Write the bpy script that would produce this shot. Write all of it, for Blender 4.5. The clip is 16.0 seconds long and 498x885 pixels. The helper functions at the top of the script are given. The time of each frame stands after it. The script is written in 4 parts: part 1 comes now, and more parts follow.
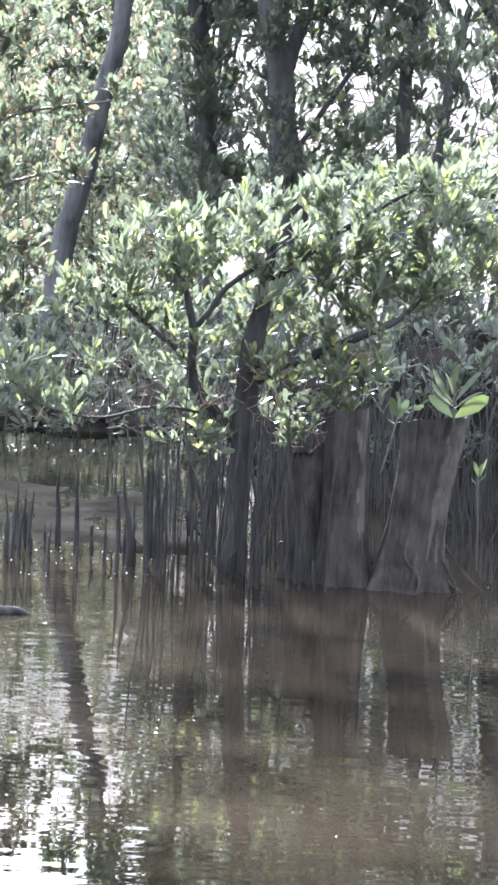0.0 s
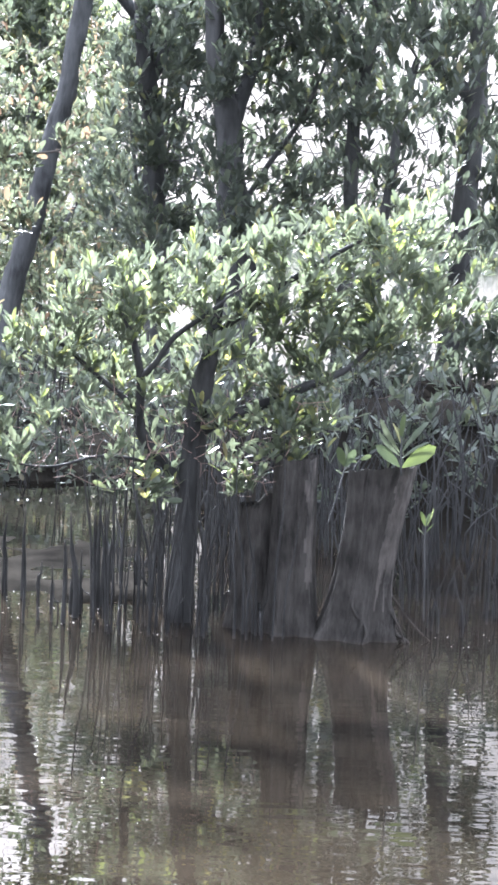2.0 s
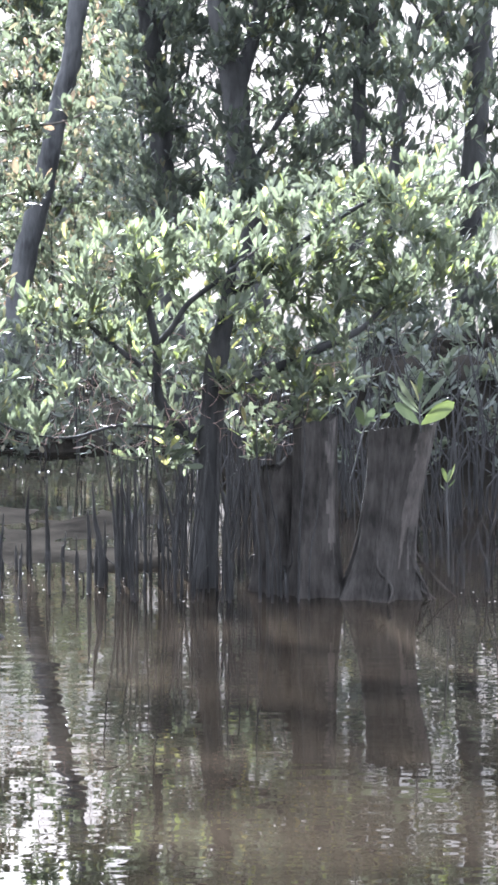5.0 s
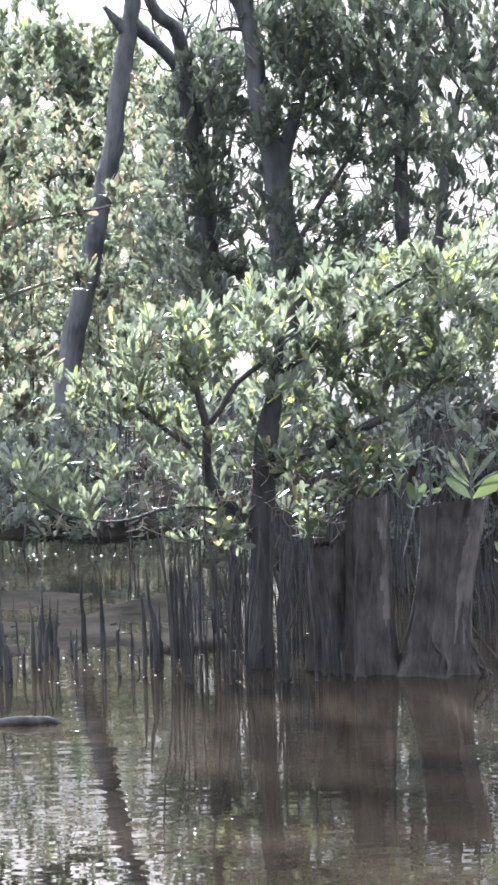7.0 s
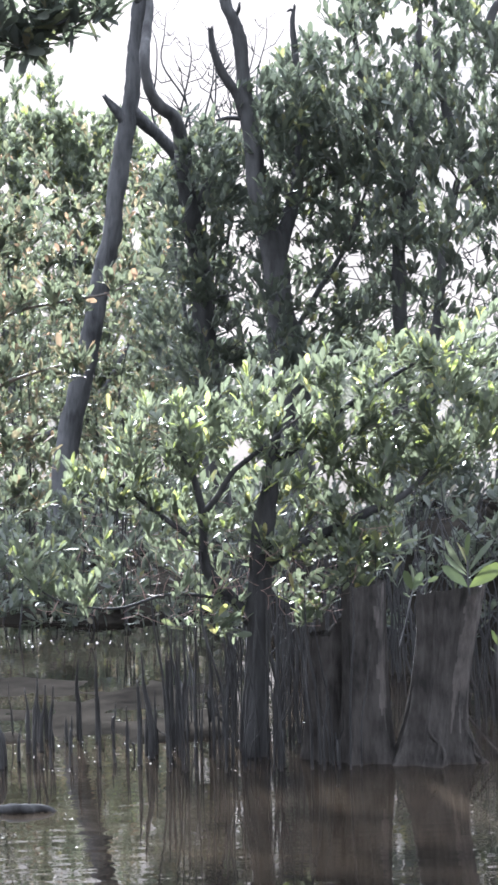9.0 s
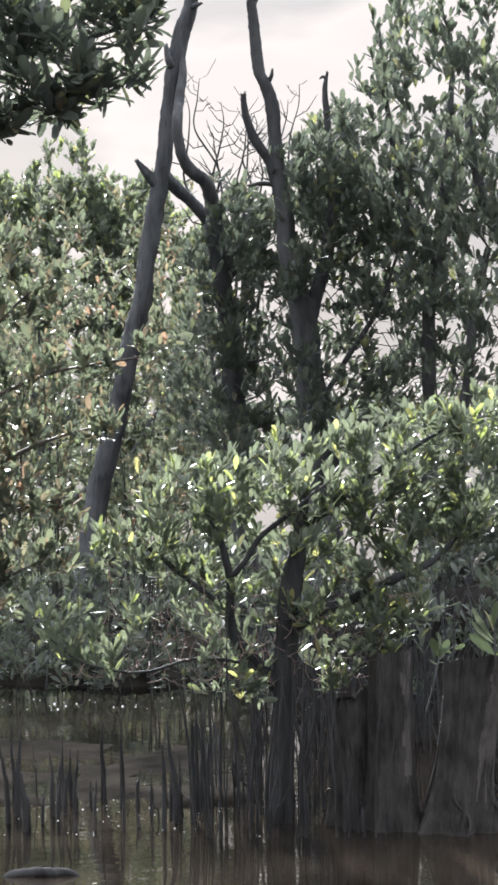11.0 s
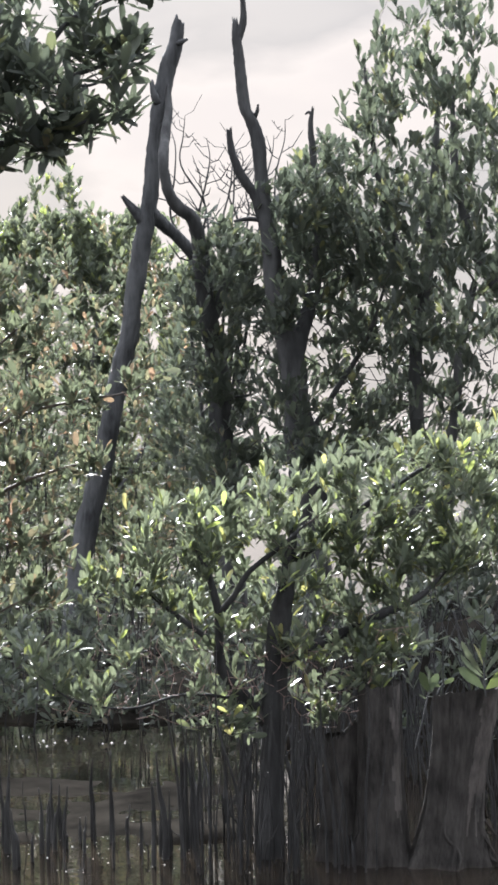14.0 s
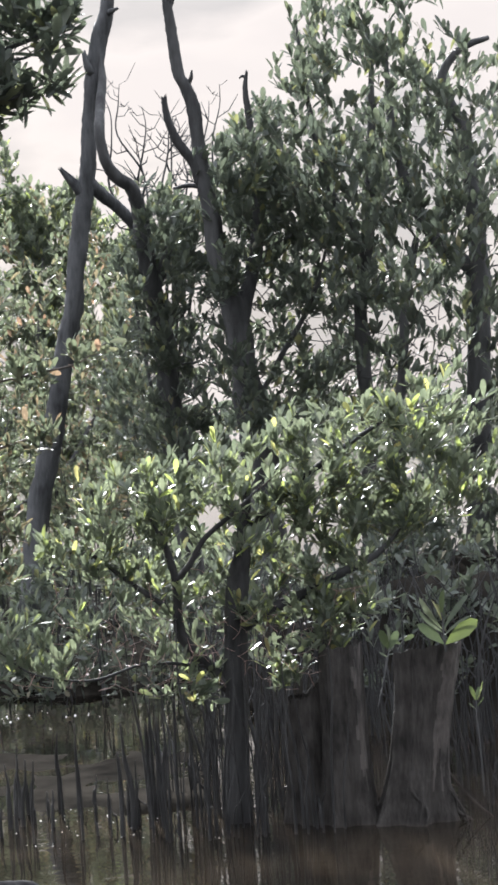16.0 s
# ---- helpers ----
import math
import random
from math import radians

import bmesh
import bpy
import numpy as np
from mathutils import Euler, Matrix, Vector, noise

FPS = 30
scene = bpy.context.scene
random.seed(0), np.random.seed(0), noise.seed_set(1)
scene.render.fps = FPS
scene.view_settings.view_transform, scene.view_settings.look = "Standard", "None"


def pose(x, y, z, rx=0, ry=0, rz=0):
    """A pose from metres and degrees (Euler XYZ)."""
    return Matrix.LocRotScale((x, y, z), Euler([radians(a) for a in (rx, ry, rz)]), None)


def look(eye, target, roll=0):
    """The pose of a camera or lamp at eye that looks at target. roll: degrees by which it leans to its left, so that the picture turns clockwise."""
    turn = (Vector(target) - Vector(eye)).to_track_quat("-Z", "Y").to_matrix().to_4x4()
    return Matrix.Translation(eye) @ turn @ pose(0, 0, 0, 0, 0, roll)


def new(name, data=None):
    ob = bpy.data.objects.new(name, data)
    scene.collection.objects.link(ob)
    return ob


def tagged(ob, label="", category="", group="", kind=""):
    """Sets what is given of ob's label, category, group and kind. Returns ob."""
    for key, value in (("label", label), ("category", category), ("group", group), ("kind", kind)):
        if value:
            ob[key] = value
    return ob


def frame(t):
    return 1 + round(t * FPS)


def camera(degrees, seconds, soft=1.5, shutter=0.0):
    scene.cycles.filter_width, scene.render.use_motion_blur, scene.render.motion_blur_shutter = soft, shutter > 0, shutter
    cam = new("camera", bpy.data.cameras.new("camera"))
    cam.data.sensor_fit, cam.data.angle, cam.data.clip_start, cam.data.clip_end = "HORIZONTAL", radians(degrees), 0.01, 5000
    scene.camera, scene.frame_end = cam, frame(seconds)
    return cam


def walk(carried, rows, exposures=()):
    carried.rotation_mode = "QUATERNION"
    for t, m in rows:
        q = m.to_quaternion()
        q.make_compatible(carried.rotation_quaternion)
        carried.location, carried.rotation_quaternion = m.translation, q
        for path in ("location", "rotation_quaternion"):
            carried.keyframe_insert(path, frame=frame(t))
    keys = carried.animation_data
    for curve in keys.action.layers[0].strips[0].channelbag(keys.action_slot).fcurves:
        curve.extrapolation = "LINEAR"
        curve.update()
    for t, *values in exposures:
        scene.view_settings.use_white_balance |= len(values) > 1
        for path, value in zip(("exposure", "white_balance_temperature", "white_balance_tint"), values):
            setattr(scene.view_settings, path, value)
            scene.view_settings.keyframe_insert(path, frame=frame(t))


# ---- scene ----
# The camera stands on the water's edge, eye height 1.5 m, and turns where it is.
cam = camera(11.19, 16.0, soft=3.0)
TURNS = [
    (0.0, 84.121, -2.197, -0.377),
    (0.5, 84.459, -2.333, -0.739),
    (1.0, 84.766, -2.398, -1.149),
    (1.5, 85.031, -2.408, -1.424),
    (2.0, 85.287, -2.419, -1.547),
    (2.5, 85.401, -2.218, -1.718),
    (3.0, 85.276, -1.984, -1.768),
    (5.5, 84.397, 0.498, -1.062),
    (6.0, 84.930, 1.010, -0.751),
    (6.5, 85.625, 1.321, -0.496),
    (7.0, 86.258, 1.593, -0.310),
    (7.5, 86.722, 1.665, -0.241),
    (8.0, 87.126, 1.504, -0.293),
    (8.5, 87.634, 1.434, -0.353),
    (9.0, 88.231, 1.298, -0.366),
    (11.5, 89.901, 0.585, 0.369),
    (12.0, 90.074, 0.598, 0.410),
    (12.5, 90.228, 0.615, 0.433),
    (13.0, 90.346, 0.592, 0.334),
    (13.5, 90.429, 0.705, 0.175),
    (14.0, 90.491, 1.000, 0.009),
    (14.5, 90.414, 1.463, -0.183),
    (15.0, 90.222, 2.284, -0.447),
    (15.5, 89.916, 3.204, -0.711),
    (16.0, 89.671, 3.665, -1.112),
]
STOPS = [(0.0, 3.6, 5350, 13), (3.0, 3.55, 5350, 13), (5.5, 3.5, 5350, 13), (7.0, 3.4, 5400, 13), (9.0, 3.1, 5400, 13), (11.5, 2.5, 5750, 11), (16.0, 2.5, 5750, 11)]
walk(cam, [(t, pose(0, 0, 1.5, rx, ry, rz)) for t, rx, ry, rz in TURNS], STOPS)

# ---- light ----
SUN_EL, SUN_AZ = 25.0, -8.0   # degrees above the horizon, and left of the view
ZENITH, GLOW = 4.8, 100.0      # the cloud's brightness overhead and round the sun, against the horizon
AWAY = 0.6                    # and on the side away from the sun
world = bpy.data.worlds.new("sky")
scene.world = world
world.use_nodes = True
wt = world.node_tree
wt.nodes.clear()
w_out = wt.nodes.new("ShaderNodeOutputWorld")
w_bg = wt.nodes.new("ShaderNodeBackground")
w_sky = wt.nodes.new("ShaderNodeTexSky")
w_sky.sky_type = "NISHITA"
w_sky.sun_disc = False
w_sky.sun_elevation = radians(SUN_EL)
w_sky.sun_rotation = radians(SUN_AZ)
w_sky.dust_density = 3.0
w_co = wt.nodes.new("ShaderNodeTexCoord")
w_map = wt.nodes.new("ShaderNodeMapping")
w_map.inputs["Scale"].default_value = (2.2, 2.2, 5.5)
w_noise = wt.nodes.new("ShaderNodeTexNoise")
w_noise.inputs["Scale"].default_value = 3.6
w_noise.inputs["Detail"].default_value = 6.0
w_noise.inputs["Roughness"].default_value = 0.5
w_ramp = wt.nodes.new("ShaderNodeValToRGB")
w_ramp.color_ramp.elements[0].position = 0.34
w_ramp.color_ramp.elements[0].color = (0.97, 0.97, 0.97, 1)
w_ramp.color_ramp.elements[1].position = 0.62
w_ramp.color_ramp.elements[1].color = (0.99, 0.99, 0.99, 1)
w_mix = wt.nodes.new("ShaderNodeMix")
w_mix.data_type = "RGBA"
w_tone = wt.nodes.new("ShaderNodeValToRGB")
w_tone.color_ramp.elements[0].position = 0.41
w_tone.color_ramp.elements[0].color = (0.2, 0.185, 0.172, 1)
w_tone.color_ramp.elements[1].position = 0.54
w_tone.color_ramp.elements[1].color = (0.325, 0.284, 0.247, 1)
w_gain = wt.nodes.new("ShaderNodeVectorMath")
w_gain.operation = "SCALE"
# the cloud sheet brightens towards the zenith, and round the veiled sun
sun_dir = Vector((math.sin(radians(SUN_AZ)) * math.cos(radians(SUN_EL)),
                  math.cos(radians(SUN_AZ)) * math.cos(radians(SUN_EL)), math.sin(radians(SUN_EL))))


def w_math(operation, a, b=None, c=None):
    node = wt.nodes.new("ShaderNodeMath")
    node.operation = operation
    for socket, value in zip(node.inputs, (a, b, c)):
        if isinstance(value, (int, float)):
            socket.default_value = value
        elif value is not None:
            wt.links.new(value, socket)
    return node.outputs[0]


w_sep = wt.nodes.new("ShaderNodeSeparateXYZ")
wt.links.new(w_co.outputs["Generated"], w_sep.inputs[0])
w_high = wt.nodes.new("ShaderNodeMapRange")
w_high.interpolation_type = "SMOOTHSTEP"
w_high.inputs["From Min"].default_value, w_high.inputs["From Max"].default_value = 0.185, 0.55
w_high.inputs["To Min"].default_value, w_high.inputs["To Max"].default_value = 1.0, ZENITH
wt.links.new(w_sep.outputs["Z"], w_high.inputs["Value"])
w_dot = wt.nodes.new("ShaderNodeVectorMath")
w_dot.operation = "DOT_PRODUCT"
w_dot.inputs[1].default_value = sun_dir
wt.links.new(w_co.outputs["Generated"], w_dot.inputs[0])
w_glow = w_math("POWER", w_math("MAXIMUM", w_dot.outputs["Value"], 0.0), 200.0)
w_side = wt.nodes.new("ShaderNodeMapRange")
w_side.interpolation_type = "SMOOTHSTEP"
w_side.inputs["From Min"].default_value, w_side.inputs["From Max"].default_value = -0.6, 0.6
w_side.inputs["To Min"].default_value, w_side.inputs["To Max"].default_value = AWAY, 1.0
wt.links.new(w_dot.outputs["Value"], w_side.inputs["Value"])
w_level = w_math("MULTIPLY_ADD", w_glow, GLOW, w_math("MULTIPLY", w_high.outputs["Result"], w_side.outputs["Result"]))
wt.links.new(w_math("MULTIPLY", w_level, 10.0), w_gain.inputs["Scale"])
# warm near the horizon, cooler overhead
w_cool = wt.nodes.new("ShaderNodeMix")
w_cool.data_type, w_cool.blend_type = "RGBA", "MULTIPLY"
w_cool.inputs["B"].default_value = (0.91, 0.985, 1.08, 1)
w_fade = wt.nodes.new("ShaderNodeMapRange")
w_fade.interpolation_type = "SMOOTHSTEP"
w_fade.inputs["From Min"].default_value, w_fade.inputs["From Max"].default_value = 0.22, 0.6
wt.links.new(w_sep.outputs["Z"], w_fade.inputs["Value"])
wt.links.new(w_fade.outputs["Result"], w_cool.inputs["Factor"])
wt.links.new(w_tone.outputs["Color"], w_cool.inputs["A"])
wt.links.new(w_cool.outputs["Result"], w_gain.inputs[0])
wt.links.new(w_gain.outputs["Vector"], w_mix.inputs["B"])
wt.links.new(w_co.outputs["Generated"], w_map.inputs["Vector"])
wt.links.new(w_map.outputs["Vector"], w_noise.inputs["Vector"])
wt.links.new(w_noise.outputs["Fac"], w_ramp.inputs["Fac"])
wt.links.new(w_noise.outputs["Fac"], w_tone.inputs["Fac"])
wt.links.new(w_ramp.outputs["Color"], w_mix.inputs["Factor"])
wt.links.new(w_sky.outputs["Color"], w_mix.inputs["A"])
wt.links.new(w_mix.outputs["Result"], w_bg.inputs["Color"])
w_bg.inputs["Strength"].default_value = 0.051
wt.links.new(w_bg.outputs["Background"], w_out.inputs["Surface"])

sun_data = bpy.data.lights.new("sun", "SUN")
sun_data.energy = 3.2
sun_data.angle = radians(1.6)
sun_data.color = (1.0, 0.93, 0.82)
sun = new("sun", sun_data)
sun.matrix_world = look(sun_dir * 60, (0, 0, 0))


# ---- materials ----
def material(name):
    m = bpy.data.materials.new(name)
    m.use_nodes = True
    nt = m.node_tree
    return m, nt, nt.nodes["Principled BSDF"]


def ramp(nt, stops):
    r = nt.nodes.new("ShaderNodeValToRGB")
    els = r.color_ramp.elements
    while len(els) < len(stops):
        els.new(0.5)
    for e, (p, c) in zip(els, stops):
        e.position, e.color = p, (*c, 1)
    return r


def noise_tex(nt, scale, detail=4.0, rough=0.6, stretch=(1, 1, 1)):
    co = nt.nodes.new("ShaderNodeTexCoord")
    mp = nt.nodes.new("ShaderNodeMapping")
    mp.inputs["Scale"].default_value = stretch
    n = nt.nodes.new("ShaderNodeTexNoise")
    n.inputs["Scale"].default_value = scale
    n.inputs["Detail"].default_value = detail
    n.inputs["Roughness"].default_value = rough
    nt.links.new(co.outputs["Object"], mp.inputs["Vector"])
    nt.links.new(mp.outputs["Vector"], n.inputs["Vector"])
    return n


def bark_material(name, dark, light, scale=14.0, rough=0.85, bump=0.6):
    m, nt, b = material(name)
    a = noise_tex(nt, scale, 6, 0.65, (1, 1, 0.22))
    c = noise_tex(nt, scale * 0.18, 3, 0.5)
    mixer = nt.nodes.new("ShaderNodeMath")
    mixer.operation = "MULTIPLY_ADD"
    mixer.inputs[1].default_value, mixer.inputs[2].default_value = 0.6, 0.0
    add = nt.nodes.new("ShaderNodeMath")
    add.operation = "MULTIPLY_ADD"
    add.inputs[1].default_value = 0.45
    nt.links.new(a.outputs["Fac"], mixer.inputs[0])
    nt.links.new(c.outputs["Fac"], add.inputs[0])
    nt.links.new(mixer.outputs[0], add.inputs[2])
    r = ramp(nt, [(0.4, dark), (0.62, light)])
    nt.links.new(add.outputs[0], r.inputs["Fac"])
    nt.links.new(r.outputs["Color"], b.inputs["Base Color"])
    bp = nt.nodes.new("ShaderNodeBump")
    bp.inputs["Strength"].default_value = bump
    bp.inputs["Distance"].default_value = 0.02
    nt.links.new(a.outputs["Fac"], bp.inputs["Height"])
    nt.links.new(bp.outputs["Normal"], b.inputs["Normal"])
    b.inputs["Roughness"].default_value = rough
    return m


def leaf_material(name, stops, through_colour, gloss=0.38, amount=0.45, single=False):
    m, nt, b = material(name)
    src = nt.nodes.new("ShaderNodeObjectInfo" if single else "ShaderNodeNewGeometry")
    rnd = src.outputs["Random" if single else "Random Per Island"]
    r = ramp(nt, stops)
    nt.links.new(rnd, r.inputs["Fac"])
    n = noise_tex(nt, 60, 3, 0.6)
    v = nt.nodes.new("ShaderNodeMapRange")
    v.inputs["To Min"].default_value, v.inputs["To Max"].default_value = 0.75, 1.25
    nt.links.new(n.outputs["Fac"], v.inputs["Value"])
    mul = nt.nodes.new("ShaderNodeMix")
    mul.data_type, mul.blend_type = "RGBA", "MULTIPLY"
    mul.inputs["Factor"].default_value = 1.0
    nt.links.new(r.outputs["Color"], mul.inputs["A"])
    nt.links.new(v.outputs["Result"], mul.inputs["B"])
    nt.links.new(mul.outputs["Result"], b.inputs["Base Color"])
    b.inputs["Roughness"].default_value = gloss
    b.inputs["Specular IOR Level"].default_value = 0.26
    tr = nt.nodes.new("ShaderNodeBsdfTranslucent")
    r2 = ramp(nt, through_colour)
    nt.links.new(rnd, r2.inputs["Fac"])
    nt.links.new(r2.outputs["Color"], tr.inputs["Color"])
    mx = nt.nodes.new("ShaderNodeMixShader")
    mx.inputs["Fac"].default_value = amount
    nt.links.new(b.outputs["BSDF"], mx.inputs[1])
    nt.links.new(tr.outputs["BSDF"], mx.inputs[2])
    nt.links.new(mx.outputs["Shader"], nt.nodes["Material Output"].inputs["Surface"])
    return m


GREEN = [(0.0, (0.088, 0.107, 0.085)), (0.45, (0.1, 0.118, 0.092)), (0.85, (0.11, 0.127, 0.095)), (0.97, (0.13, 0.142, 0.085)), (1.0, (0.17, 0.125, 0.09))]
LIT = [(0.0, (0.125, 0.15, 0.095)), (0.84, (0.17, 0.195, 0.118)), (0.95, (0.36, 0.44, 0.12)), (1.0, (0.42, 0.4, 0.15))]
DEEP = [(0.0, (0.082, 0.094, 0.085)), (0.6, (0.092, 0.105, 0.092)), (0.95, (0.1, 0.113, 0.09)), (1.0, (0.135, 0.115, 0.085))]
DEEP_LIT = [(0.0, (0.1, 0.122, 0.09)), (0.9, (0.14, 0.165, 0.105)), (1.0, (0.27, 0.29, 0.11))]
leaf_bush = leaf_material("leaf_bush", GREEN, LIT, 0.33, 0.5)
leaf_single = leaf_material("leaf_single", GREEN, LIT, 0.33, 0.5, True)
RUSTY = [(0.0, (0.07, 0.084, 0.066)), (0.7, (0.088, 0.1, 0.076)), (0.9, (0.11, 0.1, 0.075)), (1.0, (0.15, 0.1, 0.075))]
RUSTY_LIT = [(0.0, (0.1, 0.122, 0.08)), (0.7, (0.15, 0.172, 0.1)), (0.93, (0.2, 0.17, 0.1)), (1.0, (0.26, 0.17, 0.11))]
leaf_rusty = leaf_material("leaf_rusty", RUSTY, RUSTY_LIT, 0.5, 0.48)
leaf_rusty_single = leaf_material("leaf_rusty_single", RUSTY, RUSTY_LIT, 0.5, 0.48, True)
leaf_tree = leaf_material("leaf_tree", DEEP, DEEP_LIT, 0.58, 0.34)
leaf_tree_single = leaf_material("leaf_tree_single", DEEP, DEEP_LIT, 0.58, 0.34, True)
leaf_young = leaf_material("leaf_young", [(0.0, (0.06, 0.085, 0.04)), (1.0, (0.085, 0.11, 0.05))],
                           [(0.0, (0.075, 0.098, 0.05)), (0.7, (0.1, 0.125, 0.058)), (1.0, (0.21, 0.27, 0.07))], 0.45, 0.4, True)
bark_grey = bark_material("bark_grey", (0.032, 0.034, 0.036), (0.1, 0.104, 0.108), 18, 0.85, 1.0)
bark_dark = bark_material("bark_dark", (0.032, 0.033, 0.034), (0.085, 0.087, 0.088))
bark_bush = bark_material("bark_bush", (0.0165, 0.0169, 0.0172), (0.053, 0.0538, 0.0542), 22)
bark_twig = bark_material("bark_twig", (0.034, 0.029, 0.024), (0.12, 0.093, 0.075), 40, 0.6, 0.2)
bark_red = bark_material("bark_red", (0.1, 0.062, 0.052), (0.3, 0.2, 0.17), 40, 0.5, 0.2)
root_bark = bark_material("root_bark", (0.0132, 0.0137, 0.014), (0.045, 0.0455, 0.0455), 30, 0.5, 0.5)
stump_wood = bark_material("stump_wood", (0.0215, 0.0203, 0.0188), (0.065, 0.061, 0.0565), 48, 0.92, 1.0)
# lighter stump wood: sunlight on the right flank, put into the colour
lit_flank_wood = bark_material("lit_flank_wood", (0.024, 0.0225, 0.021), (0.115, 0.104, 0.095), 48, 0.8, 1.0)
for old_wood in (root_bark, stump_wood, bark_dark, bark_grey, bark_bush):
    old_wood.node_tree.nodes["Principled BSDF"].inputs["Specular IOR Level"].default_value = 0.22

mud, mud_nt, mud_b = material("mud")
mn = noise_tex(mud_nt, 3.0, 8, 0.65)
mr = ramp(mud_nt, [(0.3, (0.008, 0.0077, 0.0069)), (0.7, (0.03, 0.0272, 0.0232))])
mud_nt.links.new(mn.outputs["Fac"], mr.inputs["Fac"])
mud_nt.links.new(mr.outputs["Color"], mud_b.inputs["Base Color"])
mbp = mud_nt.nodes.new("ShaderNodeBump")
mbp.inputs["Strength"].default_value, mbp.inputs["Distance"].default_value = 0.8, 0.05
mud_nt.links.new(mn.outputs["Fac"], mbp.inputs["Height"])
mud_nt.links.new(mbp.outputs["Normal"], mud_b.inputs["Normal"])
mud_b.inputs["Roughness"].default_value = 0.95
mud_b.inputs["Specular IOR Level"].default_value = 0.0

water_mat, wn, wb = material("murky_water")
w1 = noise_tex(wn, 1.0, 3, 0.55, (0.8, 1.6, 1))
w2 = noise_tex(wn, 1.0, 1, 0.5, (6.5, 13.0, 1))
w3 = noise_tex(wn, 1.0, 2, 0.5, (1.3, 3.8, 1))
wr = ramp(wn, [(0.34, (0.0045, 0.0039, 0.003)), (0.5, (0.0155, 0.0125, 0.009)), (0.75, (0.029, 0.0228, 0.0158))])
wn.links.new(w1.outputs["Fac"], wr.inputs["Fac"])
wn.links.new(wr.outputs["Color"], wb.inputs["Base Color"])
wb.inputs["Roughness"].default_value = 0.01
wb.inputs["IOR"].default_value = 1.33
b1 = wn.nodes.new("ShaderNodeBump")
b1.inputs["Strength"].default_value, b1.inputs["Distance"].default_value = 1.0, 0.0007
b2 = wn.nodes.new("ShaderNodeBump")
b2.inputs["Strength"].default_value, b2.inputs["Distance"].default_value = 1.0, 0.0011
wn.links.new(w2.outputs["Fac"], b1.inputs["Height"])
wn.links.new(w3.outputs["Fac"], b2.inputs["Height"])
wn.links.new(b2.outputs["Normal"], b1.inputs["Normal"])
wn.links.new(b1.outputs["Normal"], wb.inputs["Normal"])


# ---- builders ----
def mesh_from(name, verts, faces, mat, smooth=True):
    me = bpy.data.meshes.new(name)
    me.from_pydata([tuple(v) for v in verts], [], faces)
    me.materials.append(mat)
    if smooth:
        me.polygons.foreach_set("use_smooth", [True] * len(me.polygons))
    me.update()
    return me


def part(name, me, parent, label="", kind=""):
    ob = new(name, me)
    ob.parent = parent
    ob.matrix_parent_inverse = parent.matrix_basis.inverted()
    return tagged(ob, label, kind=kind)


def thing(name, place, label, category, group="", kind=""):
    ob = new(name)
    ob.empty_display_size = 0.1
    ob.matrix_basis = Matrix.Translation(place)
    return tagged(ob, label, category, group, kind)


def smooth_line(pts, radii, per=6):
    """Catmull-Rom through the points, with the radii alongside."""
    p = [np.array(q, float) for q in pts]
    p = [2 * p[0] - p[1]] + p + [2 * p[-1] - p[-2]]
    out, rad = [], []
    for i in range(1, len(p) - 2):
        for k in range(per):
            t = k / per
            out.append(0.5 * (2 * p[i] + (p[i + 1] - p[i - 1]) * t + (2 * p[i - 1] - 5 * p[i] + 4 * p[i + 1] - p[i + 2]) * t * t
                              + (3 * p[i] - p[i - 1] - 3 * p[i + 1] + p[i + 2]) * t ** 3))
            rad.append(radii[i - 1] * (1 - t) + radii[i] * t)
    out.append(p[-2])
    rad.append(radii[-1])
    return np.array(out), np.array(rad)


def tube(verts, faces, line, rad, sides=10, rough=0.0, jag=0.0, seed=0):
    """Adds a tapering tube along the line; rough knobs its bark, jag splinters its end."""
    rng = random.Random(seed)
    base = len(verts)
    n = len(line)
    up = np.array((0.31, 0.9, 0.17))
    for i in range(n):
        d = line[min(i + 1, n - 1)] - line[max(i - 1, 0)]
        d = d / (np.linalg.norm(d) + 1e-9)
        a = np.cross(d, up)
        a /= np.linalg.norm(a) + 1e-9
        b = np.cross(d, a)
        for k in range(sides):
            th = 2 * math.pi * k / sides
            r = rad[i]
            if rough:
                q = Vector(line[i]) * 6 + Vector((math.cos(th) * 1.3 + seed, math.sin(th) * 1.3, 0))
                r *= 1 + rough * noise.noise(q) + rough * 0.5 * noise.noise(q * 3.1) + rough * 0.45 * noise.noise(q * 8.3)
            v = line[i] + (a * math.cos(th) + b * math.sin(th)) * r
            if jag and i >= n - 2:
                v = v + d * jag * (rng.random() ** 2 - 0.2)
            verts.append(v)
    for i in range(n - 1):
        for k in range(sides):
            k2 = (k + 1) % sides
            faces.append((base + i * sides + k, base + i * sides + k2, base + (i + 1) * sides + k2, base + (i + 1) * sides + k))
    verts.append(line[0] - (line[1] - line[0]) * 0.05)
    verts.append(line[-1] + (line[-1] - line[-2]) * (0.1 if not jag else -0.3))
    for k in range(sides):
        k2 = (k + 1) % sides
        faces.append((base + k2, base + k, len(verts) - 2))
        faces.append((base + (n - 1) * sides + k, base + (n - 1) * sides + k2, len(verts) - 1))


